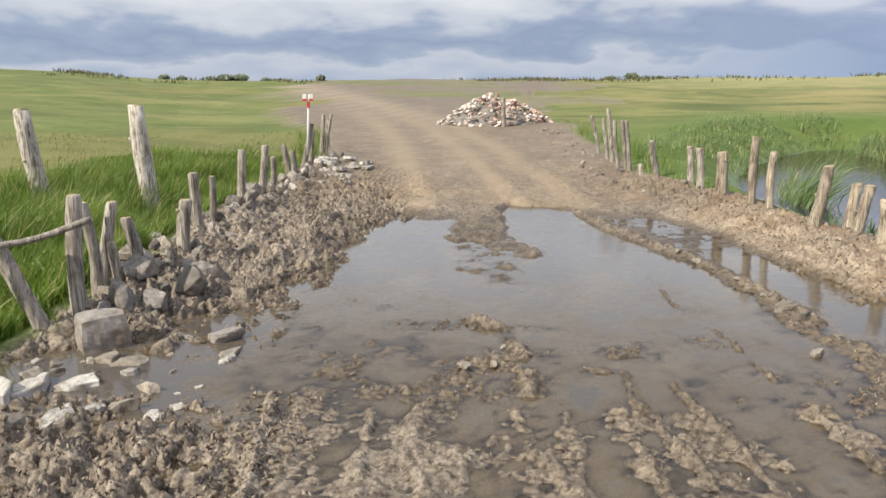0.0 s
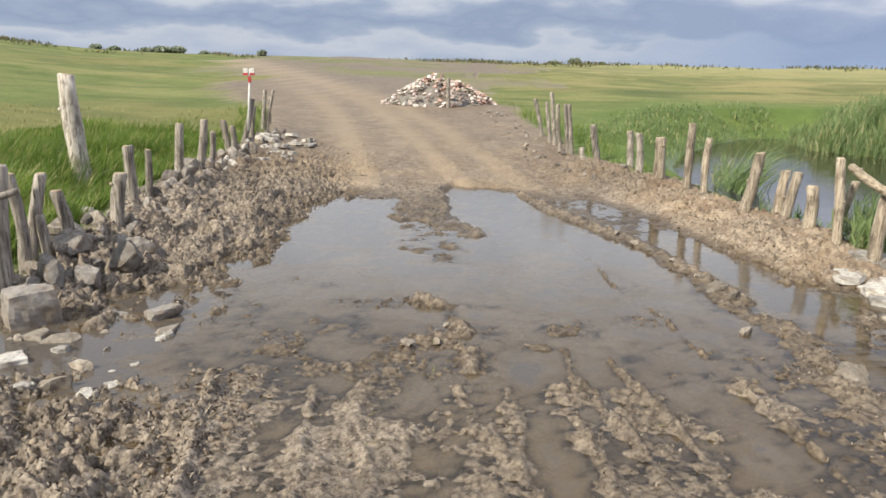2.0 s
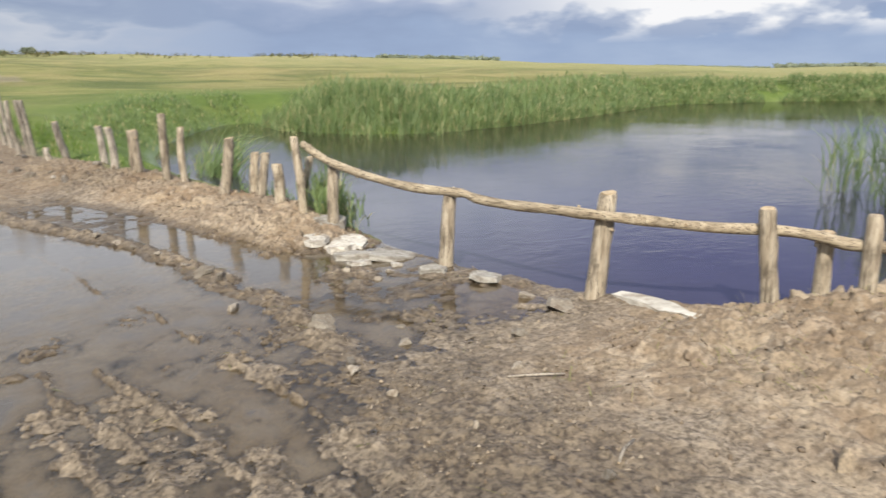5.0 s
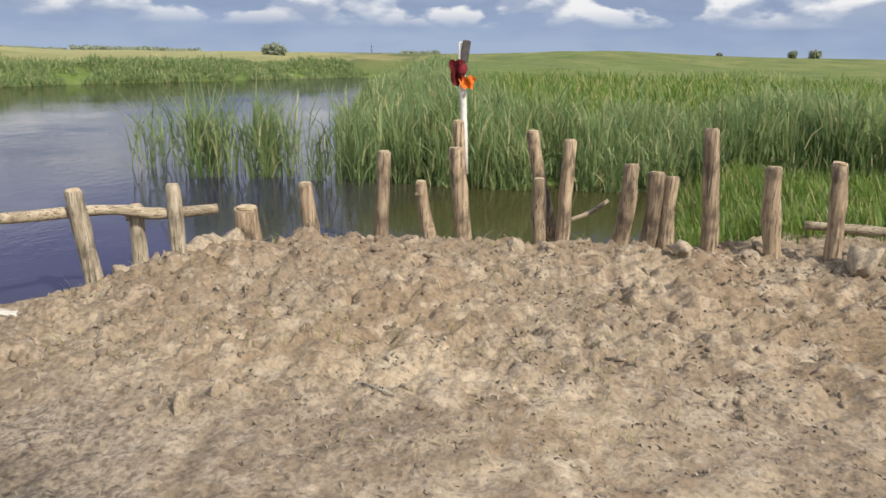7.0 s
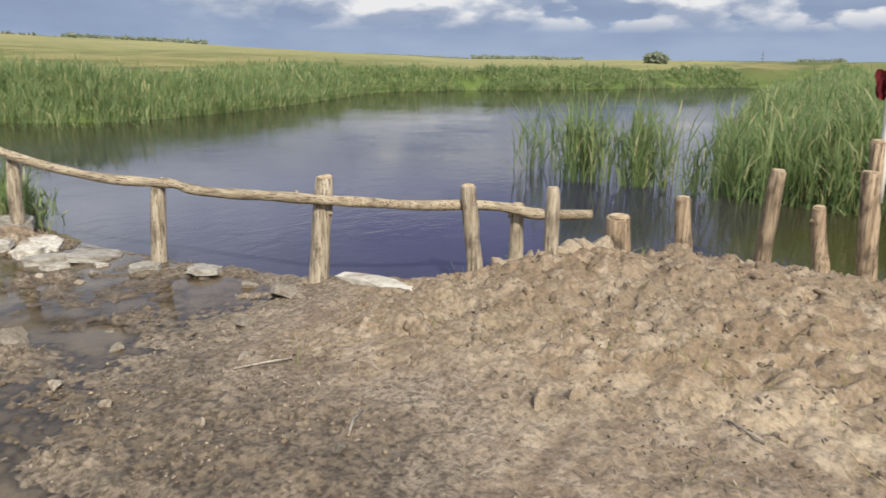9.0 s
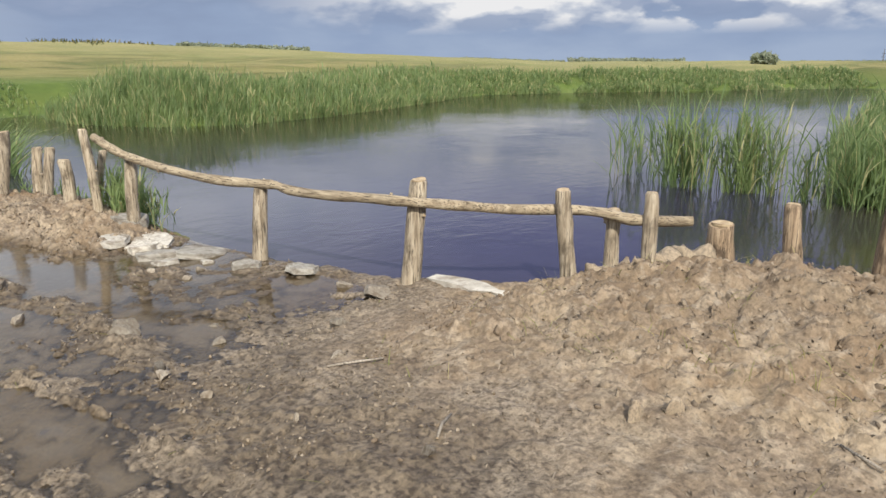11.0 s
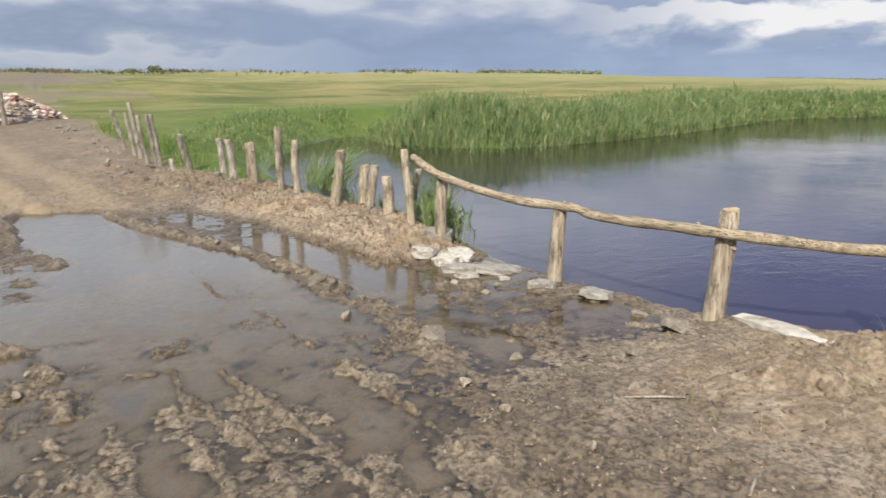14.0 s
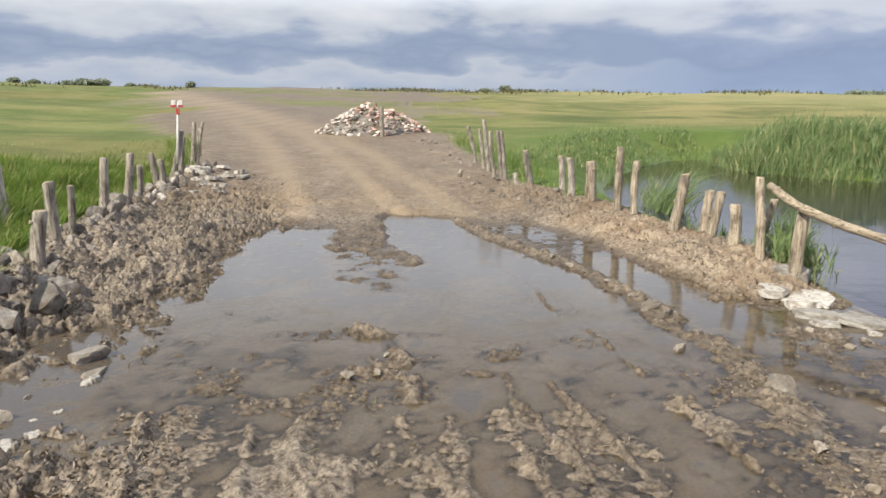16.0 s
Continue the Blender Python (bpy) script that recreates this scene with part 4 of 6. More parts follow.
for row in ((-4.00, 9.21, 0.25, 0.06, 0.03, 1.02, 0.113), (-4.10, 10.21, 0.28, 0.10, 0.04, 1.02, 0.114), (-4.25, 11.07, 0.3, 0.05, 0.02, 0.79, 0.095),
            (-4.61, 12.96, 0.25, -0.08, -0.03, 0.87, 0.121), (-4.45, 12.74, 0.3, -0.01, 0.0, 0.77, 0.108), (-4.55, 13.56, 0.33, 0.20, 0.07, 1.24, 0.103),
            (-4.71, 14.58, 0.36, 0.08, 0.02, 1.08, 0.098), (-4.99, 16.32, 0.41, 0.08, 0.03, 1.37, 0.095), (-4.92, 16.38, 0.44, 0.17, 0.05, 1.37, 0.082), (-5.2, 17.6, 0.5, 0.03, 0.01, 1.2, 0.09)):
    stake(*row, GREYWOOD, GREY)
for row in ((-7.25, 9.6, 0.45, -0.10, -0.04, 1.59, 0.235), (-5.76, 9.98, 0.42, -0.06, -0.03, 1.63, 0.245)):
    stake(*row, OLDWOOD, "thick bleached whitish post standing in tall grass", "old thick posts")
for row in ((1.42, 16.57, 0.44, -0.18, 0.02, 1.27, 0.093), (1.52, 15.51, 0.38, -0.11, 0.01, 1.23, 0.075), (1.58, 15.10, 0.36, -0.12, 0.01, 1.44, 0.085),
            (1.63, 14.49, 0.32, -0.09, 0.01, 1.21, 0.082), (1.77, 14.37, 0.31, -0.10, 0.01, 1.22, 0.081), (1.82, 14.25, 0.31, -0.09, 0.01, 1.22, 0.080),
            (1.95, 13.48, 0.27, -0.03, 0.01, 0.45, 0.098), (2.22, 13.52, 0.25, -0.11, 0.02, 0.87, 0.121), (2.54, 12.10, 0.25, -0.04, 0.01, 0.85, 0.115),
            (2.55, 11.46, 0.25, -0.04, 0.01, 0.86, 0.113)):
    stake(*row, GREYWOOD, BERM)
for row in ((2.74, 10.90, 0.24, -0.02, 0.0, 0.84, 0.162), (2.91, 10.04, 0.21, 0.01, 0.0, 1.10, 0.109), (3.07, 9.77, 0.20, 0.01, 0.0, 0.92, 0.099),
            (3.22, 8.62, 0.20, 0.09, -0.04, 0.84, 0.133), (3.58, 8.57, 0.18, 0.04, -0.02, 0.64, 0.112), (3.63, 8.44, 0.18, 0.07, -0.03, 0.64, 0.118),
            (3.31, 7.15, 0.18, -0.01, 0.0, 0.65, 0.121), (3.38, 6.71, 0.16, -0.05, 0.03, 0.97, 0.088), (3.50, 7.07, 0.15, 0.13, -0.07, 0.72, 0.083)):
    stake(*row, PALEWOOD, BERM)
for row in ((3.46, 6.19, 0.08, 0.02, -0.02, 0.71, 0.115), (3.70, 4.61, 0.0, 0.03, -0.02, 0.59, 0.122), (3.995, 3.2, 0.0, 0.06, -0.04, 0.76, 0.139),
            (4.62, 2.22, 0.05, -0.03, 0.06, 0.71, 0.115), (4.86, 2.01, 0.08, 0.0, 0.0, 0.56, 0.107), (4.82, 1.71, 0.2, 0.0, 0.01, 0.72, 0.10)):
    stake(*row, PALEWOOD, RAILED, "rail posts")
for row in ((5.42, 1.42, 0.19, 0.0, 0.0, 0.44, 0.20), (5.52, 0.94, 0.18, -0.01, 0.04, 0.62, 0.125), (5.5, 0.395, 0.23, 0, -0.03, 0.88, 0.111), (5.54, 0.025, 0.25, 0, 0.06, 0.65, 0.097),
            (5.68, -0.235, 0.2, 0, 0.05, 1.1, 0.09), (5.55, -0.245, 0.25, 0, 0.07, 0.91, 0.119), (5.54, -0.835, 0.25, 0, 0.02, 0.69, 0.097),
            (5.52, -1.01, 0.23, 0, -0.02, 0.99, 0.106), (5.45, -1.43, 0.22, -0.01, -0.05, 0.83, 0.12), (5.41, -1.64, 0.25, -0.01, -0.02, 0.78, 0.124),
            (5.38, -1.76, 0.28, 0, -0.01, 0.75, 0.115), (5.29, -2.06, 0.25, 0.02, 0.07, 1.11, 0.115), (5.14, -2.46, 0.25, 0.02, 0.06, 0.87, 0.118), (5.02, -2.82, 0.25, 0.02, 0.04, 0.92, 0.11)):
    stake(*row, BROWNWOOD, HEAP)
burnt = stake(5.62, -0.92, 0.3, 0.02, 0.16, 1.04, 0.106, BROWNWOOD, "leaning stake charred black below its pale head")
me = pole_mesh([(0, -0.015, 0.2), (0.006, 0.03, 0.5), (0.01, 0.075, 0.76), (0.012, 0.09, 0.80)], [0.064, 0.062, 0.060, 0.052], 12, 0.4, DARKWOOD, DARKWOOD)
me.name = "charred_length"
new("charred_length", me).parent = burnt


def rail(points, thick, mat, label):
    """A crooked natural pole through the given places."""
    pts = [Vector(p) for p in points]
    o = pts[0].copy()
    path = []
    for k in range(len(pts) - 1):
        a, b, c, d = pts[max(k - 1, 0)], pts[k], pts[k + 1], pts[min(k + 2, len(pts) - 1)]
        for s in range(4):
            u = s / 4
            path.append(0.5 * ((2 * b) + (c - a) * u + (2 * a - 5 * b + 4 * c - d) * u * u + (3 * b - a - 3 * c + d) * u ** 3) - o)
    path.append(pts[-1] - o)
    n = len(path)
    radii = [thick / 2 * (0.9 + 0.18 * noise.noise(Vector((k * 0.35, 3.1, thick * 40)))) for k in range(n)]
    me = pole_mesh([tuple(p) for p in path], radii, 12, 0.37, mat, ENDWOOD, 0.1)
    me.name = "fence_rail"
    ob = new("fence_rail", me)
    ob.location = o
    rnd = random.Random(int(thick * 1000))
    for k in range(2, n - 2, 9):
        q = rnd.uniform(0, 6.28)
        knot_stub(path[k], (math.cos(q) * thick * 0.6, math.sin(q) * thick * 0.15, math.sin(q) * thick * 0.6), thick * 0.2, mat, ob)
    return tagged(ob, label, "fence rail")


rail(((3.34, 6.55, 0.92), (3.38, 6.28, 0.82), (3.43, 6.04, 0.755), (3.52, 5.56, 0.68), (3.62, 5.03, 0.635), (3.71, 4.55, 0.64), (3.745, 4.41, 0.64), (3.77, 4.27, 0.612), (3.81, 3.97, 0.605),
      (3.88, 3.50, 0.622), (3.94, 3.12, 0.63), (4.15, 2.85, 0.605), (4.36, 2.58, 0.58), (4.68, 2.28, 0.565), (4.76, 2.04, 0.56), (4.80, 1.88, 0.53), (4.88, 1.67, 0.53), (4.98, 1.48, 0.54)),
     0.085, RAILWOOD, "long crooked peeled pole laid as a rail across the posts")
rail(((5.22, -2.69, 0.46), (5.1, -3.0, 0.465), (4.95, -3.3, 0.47), (4.7, -3.9, 0.47), (4.55, -4.5, 0.46)), 0.075, RAILWOOD, "straight grey pole rail fixed to a stake")
rail(((5.57, -1.07, 0.38), (5.62, -1.22, 0.43), (5.67, -1.37, 0.52)), 0.04, RAILWOOD, "thin pale stick slanting out behind the stakes")
rail(((-4.0, 4.0, 0.64), (-3.72, 4.18, 0.70), (-3.4, 4.4, 0.74), (-3.07, 4.55, 0.86)), 0.05, GREYWOOD, "bent grey branch resting on a leaning stake")


def chunk(seed, flat=0.6, sharp=0.3, level=3):
    """An angular broken stone about 1 m across."""
    rnd = random.Random(seed)
    bm = bmesh.new()
    bmesh.ops.create_icosphere(bm, subdivisions=level, radius=0.5)
    cuts = []
    for _ in range(13):
        v = Vector((rnd.gauss(0, 1), rnd.gauss(0, 1), rnd.gauss(0, 1))).normalized()
        cuts.append((v, rnd.uniform(0.17, 0.36)))
    for v in bm.verts:
        for n, d in cuts:
            over = v.co.dot(n) - d
            if over > 0:
                v.co -= n * over
        v.co *= 1 + sharp * (0.4 * noise.noise(v.co * 4 + Vector((seed, 0, 0))) + 0.22 * noise.noise(v.co * 11 + Vector((seed, 3, 0))))
        v.co.z *= flat
    me = bpy.data.meshes.new("stone")
    bm.to_mesh(me), bm.free()
    return me


def chunks(mat, n, seed, flat):
    out = []
    for k in range(n):
        me = chunk(seed + k, flat)
        me.materials.append(mat)
        out.append(me)
    return out


def slab_mesh(seed, mat):
    """A flat broken flag about 1 m across and 0.3 m thick, with split edges."""
    rnd = random.Random(seed)
    bm = bmesh.new()
    n = rnd.choice((5, 6, 7))
    turn = [2 * math.pi * (k + rnd.uniform(-0.3, 0.3)) / n for k in range(n)]
    far = [rnd.uniform(0.36, 0.56) for _ in range(n)]
    top = [bm.verts.new((r * math.cos(q) * 0.94, r * math.sin(q) * 0.94, 0.15 + rnd.uniform(-0.05, 0.03))) for q, r in zip(turn, far)]
    low = [bm.verts.new((r * math.cos(q), r * math.sin(q), -0.15)) for q, r in zip(turn, far)]
    bm.faces.new(top), bm.faces.new(low[::-1])
    for k in range(n):
        bm.faces.new((low[k], low[(k + 1) % n], top[(k + 1) % n], top[k]))
    bmesh.ops.bevel(bm, geom=bm.edges[:], offset=0.022, segments=1, affect="EDGES")
    bmesh.ops.triangulate(bm, faces=bm.faces[:])
    bmesh.ops.subdivide_edges(bm, edges=[e for e in bm.edges if e.calc_length() > 0.15], cuts=2, use_grid_fill=True)
    bmesh.ops.triangulate(bm, faces=bm.faces[:])
    for v in bm.verts:
        v.co += Vector((0.03 * noise.noise(v.co * 7 + Vector((seed, 0, 0))), 0.03 * noise.noise(v.co * 7 + Vector((0, seed, 0))), 0.05 * noise.noise(v.co * 5 + Vector((seed, 9, 0)))))
    me = bpy.data.meshes.new("slab")
    bm.to_mesh(me), bm.free()
    me.materials.append(mat)
    return me


WHITE, GREYS, SLABS = chunks(WHITESTONE, 6, 100, 0.75), chunks(GREYSTONE, 8, 200, 0.8), [slab_mesh(300 + k, WHITESTONE) for k in range(5)]
MUDDY = chunks(MUDDYSTONE, 5, 340, 0.42)


def stone(mesh, x, y, w, h, label, group, turn=None, sink=0.3, name="stone"):
    ob = new(name, mesh)
    zs = max(v.co.z for v in mesh.vertices) * 2
    ob.scale = (w, w * random.uniform(0.65, 0.95), max(h, 0.03) / zs * 1.3)
    ob.rotation_euler = (random.uniform(-0.15, 0.15), random.uniform(-0.15, 0.15), random.uniform(0, 6.28) if turn is None else turn)
    ob.location = (x, y, max(here(x, y), -0.015) + h * (0.5 - sink))
    return tagged(ob, label, "stone", group)


# stones along and in the stream bed on the left
for k, (x, y, w, h) in enumerate(((-2.77, 5.33, 0.34, 0.27), (-2.87, 5.83, 0.32, 0.26), (-2.18, 4.61, 0.30, 0.11), (-2.01, 4.26, 0.30, 0.06), (-2.91, 3.55, 0.37, 0.10), (-3.08, 3.80, 0.15, 0.18),
                                  (-2.70, 3.11, 0.26, 0.2), (-2.46, 3.17, 0.21, 0.12), (-2.23, 3.36, 0.22, 0.10), (-2.21, 3.64, 0.23, 0.09), (-1.94, 3.42, 0.09, 0.08), (-2.79, 4.09, 0.29, 0.07),
                                  (-2.61, 4.06, 0.24, 0.06), (-2.68, 3.68, 0.27, 0.07), (-3.21, 4.33, 0.11, 0.11))):
    stone((GREYS if k < 3 else SLABS if k % 3 == 1 else MUDDY)[k % 5], x, y, w * 1.15, h if k < 3 else min(h, 0.45 * w), "grey broken stone on the muddy bank" if k < 3 else "pale stone lying in the muddy trickle", "stones by the stream", sink=0.3 if k < 3 else 0.36)
for k in range(46):
    x = random.uniform(-3.3, -1.9)
    y = 3.85 + 0.35 * random.gauss(0, 1) - 0.15 * (x + 2.6)
    w = random.choice((0.05, 0.07, 0.09, 0.13))
    stone((MUDDY + SLABS)[k % 8], x, y, w, 0.5 * w, "small broken stone half sunk in the trickle", "stones by the stream", sink=0.42)
stone(SLABS[2], -3.02, 3.38, 0.42, 0.11, "large pale stone with a flat grey face", "stones by the stream", sink=0.2)
for k, (x, y, w) in enumerate(((1.62, 7.2, 0.13), (1.70, 6.9, 0.10), (1.92, 5.55, 0.2), (1.96, 5.3, 0.15), (1.86, 5.9, 0.09), (1.80, 6.4, 0.1), (2.05, 4.9, 0.09), (2.12, 3.88, 0.24), (1.98, 3.2, 0.13), (-0.24, 4.2, 0.13), (-0.42, 4.12, 0.12), (-0.2, 4.55, 0.08), (1.5, 7.6, 0.08))):
    stone(MUDDY[k % 5], x, y, w, 0.4 * w, "pale muddy stone on the ridge between ruts", "stones in the ruts", sink=0.2)
# pale slabs heaped where the water leaves the road
for k, (x, y, w, h) in enumerate(((3.44, 6.28, 0.42, 0.10), (3.12, 5.95, 0.42, 0.06), (3.44, 5.80, 0.54, 0.06), (3.22, 5.62, 0.40, 0.08), (3.18, 5.36, 0.46, 0.07), (3.12, 5.12, 0.28, 0.05), (3.40, 5.32, 0.22, 0.04), (3.48, 5.12, 0.56, 0.06),
                                  (3.36, 4.88, 0.16, 0.04), (3.46, 4.47, 0.25, 0.055), (3.65, 4.04, 0.29, 0.055), (3.61, 3.51, 0.17, 0.06), (3.58, 3.19, 0.3, 0.08))):
    stone((MUDDY if k > 10 else SLABS)[k % 5], x, y, w, 0.85 * h, "flat pale limestone slab at the water's edge", "pale slabs", sink=0.02)
for k, (x, y, w, h) in enumerate(((3.10, 5.08, 0.17, 0.06), (3.20, 4.71, 0.12, 0.05), (3.0, 4.6, 0.09, 0.04), (2.9, 4.9, 0.1, 0.05), (2.06, 3.78, 0.24, 0.09), (1.93, 3.10, 0.12, 0.06), (2.4, 3.3, 0.12, 0.05),
                                  (2.55, 3.55, 0.1, 0.04), (1.95, 2.73, 0.08, 0.05), (2.02, 2.13, 0.07, 0.05), (2.14, 1.46, 0.08, 0.05), (2.6, 2.5, 0.1, 0.05), (3.0, 2.9, 0.14, 0.06), (1.8, 4.6, 0.2, 0.08))):
    stone(MUDDY[k % 5], x, y, w, h, "small muddy stone in the wet earth", "small muddy stones", sink=0.42)


def hewn_block():
    """The squared block at the mouth of the stream bed."""
    bm = bmesh.new()
    bmesh.ops.create_cube(bm, size=1)
    bmesh.ops.subdivide_edges(bm, edges=bm.edges[:], cuts=7, use_grid_fill=True)
    for v in bm.verts:
        c = v.co.copy()
        worn = 1 - 0.10 * max(0.0, c.length - 0.62) / 0.25
        v.co = Vector((c.x * 0.34 * (1 - 0.16 * (c.z + 0.5)), c.y * 0.31 * (1 - 0.2 * (c.z + 0.5)), c.z * 0.28 - 0.05 * max(0, c.x + c.y - 0.2))) * worn
        v.co += c.normalized() * (0.012 * noise.noise(c * 5) + 0.007 * noise.noise(c * 13))
    me = bpy.data.meshes.new("hewn_block")
    bm.to_mesh(me), bm.free()
    me.materials.append(GREYSTONE)
    ob = new("hewn_block", me)
    ob.location, ob.rotation_euler = (-2.96, 4.36, here(-2.96, 4.36) + 0.13), (0.08, -0.06, 0.75)
    return tagged(ob, "squared grey concrete block at the edge of the bank", "block")


hewn_block()

# rubble heaped along the left bank
for k in range(180):
    y = 4.5 + 11.3 * random.random() ** 1.15
    l = float(np.interp(y, LEFT_Y, LEFT_X))
    x = l + 0.28 + random.gauss(0, 0.22)
    w = random.choice((0.07, 0.09, 0.12, 0.16, 0.2, 0.25)) * random.uniform(0.8, 1.2)
    if math.hypot(x + 2.98, y - 4.4) < 0.5:
        continue
    pale = random.random() < 0.12
    stone((WHITE if pale else GREYS)[k % 6], x, y, w, w * random.uniform(0.45, 0.8), "pale broken stone in the rubble bank" if pale else "grey broken stone in the rubble bank", "rubble bank stones", sink=0.38)
# a broken row of larger stones along the feet of the stakes
for k in range(40):
    y = 4.75 + 9.2 * (k / 39) ** 1.1
    x = float(np.interp(y, LEFT_Y, LEFT_X)) + 0.22 + 0.16 * math.sin(k * 2.3) + 0.12 * ease(6, 4.5, y)
    w = 0.19 + 0.09 * math.sin(k * 1.7)
    stone((GREYS + MUDDY + WHITE[:2])[(k * 5) % 15], x, y, w, 0.62 * w, "grey lump of broken concrete in the row along the stakes", "rubble bank stones", sink=0.12)
# a scatter of pale flags farther up the bank
for k in range(26):
    y = random.uniform(12.2, 15.6)
    x = float(np.interp(y, LEFT_Y, LEFT_X)) + random.uniform(0.25, 1.35)
    stone(SLABS[k % 5], x, y, random.uniform(0.16, 0.42), random.uniform(0.05, 0.1), "flat pale stone dumped on the road edge", "pale flags on the verge", sink=0.1)
# stones along the foot of the berm and up the right verge
for k in range(46):
    y = random.uniform(10.5, 22)
    x = float(np.interp(y, RIGHT_Y, RIGHT_X)) - random.uniform(0.0, 0.9)
    w = random.uniform(0.06, 0.18)
    stone((MUDDY + GREYS)[k % 12], x, y, w, w * 0.5, "small broken stone on the road verge", "verge stones", sink=0.25)


def lump_cloud(name, spots, templates, mat, label, category):
    """Many small lumps in one mesh."""
    vs, fs, base = [], [], 0
    for x, y, z, s in spots:
        tv, tf = templates[random.randrange(len(templates))]
        turn = np.array(Euler((random.uniform(0, 6.3), random.uniform(0, 6.3), random.uniform(0, 6.3))).to_matrix())
        v = (tv * np.array((s, s * random.uniform(0.6, 1), s * random.uniform(0.5, 0.85)))) @ turn.T + (x, y, z)
        vs.append(v)
        fs.append(tf + base)
        base += len(v)
    co, tri = np.concatenate(vs), np.concatenate(fs)
    me = bpy.data.meshes.new(name)
    me.vertices.add(len(co)), me.vertices.foreach_set("co", co.ravel())
    me.loops.add(tri.size), me.loops.foreach_set("vertex_index", tri.ravel())
    me.polygons.add(len(tri)), me.polygons.foreach_set("loop_start", np.arange(0, tri.size, 3))
    me.update(), me.validate()
    me.materials.append(mat)
    return tagged(new(name, me), label, category, kind="stuff")


def template(seed):
    me = chunk(seed, 0.85, 1.2, 1)
    tv = np.array([v.co[:] for v in me.vertices])
    tf = np.array([p.vertices[:] for p in me.polygons])
    return tv, tf


CLODS = [template(500 + k) for k in range(8)]


def clod_spots():
    rnd = np.random.RandomState(8)
    out = []
    for (x0, x1, y0, y1, n, s0, s1) in ((-3.4, -1.1, 1.2, 3.7, 1400, 0.012, 0.09), (-3.6, -1.9, 4.4, 9.5, 750, 0.02, 0.11), (-4.6, -2.4, 9.5, 15, 350, 0.03, 0.12),
                                        (2.8, 5.3, -3.6, 2.4, 1300, 0.012, 0.11), (2.3, 3.6, 5.7, 10.5, 650, 0.02, 0.09), (1.0, 2.7, 10, 16, 260, 0.03, 0.10),
                                        (1.6, 3.9, 1.2, 5.0, 800, 0.010, 0.05), (-1.4, 1.9, 1.6, 5.2, 3000, 0.006, 0.034), (-3, 2, 10.2, 16, 220, 0.02, 0.05)):
        x, y = rnd.uniform(x0, x1, n), rnd.uniform(y0, y1, n)
        s = s0 + (s1 - s0) * rnd.random_sample(n) ** 3.6
        z = land_height(x, y)
        keep = (z > -0.006 - 0.1 * (s - 0.02)) & (bare(x, y) > 0.7)
        out += list(zip(x[keep], y[keep], z[keep] + s[keep] * 0.05, s[keep]))
    return out


lump_cloud("mud_clods", clod_spots(), CLODS, CLOD, "loose brown mud clods scattered over the banks", "clods")


def crumbs_and_fibres():
    """Torn crumbs and root fibres that roughen the trodden mud."""
    rnd = np.random.RandomState(21)
    for x0, x1, y0, y1, n, size in ((-3.3, -1.1, 1.5, 3.7, 15000, 0.022), (-3.7, -1.7, 4.4, 10.0, 12000, 0.026), (-1.4, 2.2, 1.7, 5.4, 14000, 0.015), (2.2, 5.4, -3.4, 2.6, 12000, 0.020), (2.2, 3.7, 5.6, 11.0, 8000, 0.022), (1.6, 3.8, 2.4, 5.6, 5000, 0.016), (-1.4, 0.4, 6.2, 11.0, 3000, 0.02)):
        x, y = rnd.uniform(x0, x1, n), rnd.uniform(y0, y1, n)
        z = land_height(x, y)
        keep = (z > 0.002) & (bare(x, y) > 0.7) & (lumps(x, y, 0.22, 121) + 0.6 * lumps(x, y, 0.07, 122) + rnd.uniform(-0.5, 0.5, n) > -0.05)
        x, y, z = x[keep], y[keep], z[keep]
        m = len(x)
        h = size * rnd.uniform(0.3, 1.3, m)
        blades("mud_crumbs", x, y, z - 0.004, h, size * rnd.uniform(0.3, 1.0, m), h * rnd.uniform(0.2, 1.4, m), rnd.uniform(0, 6.3, m), CRUMB, "torn crumbs and root fibres over the trodden mud", "mud")


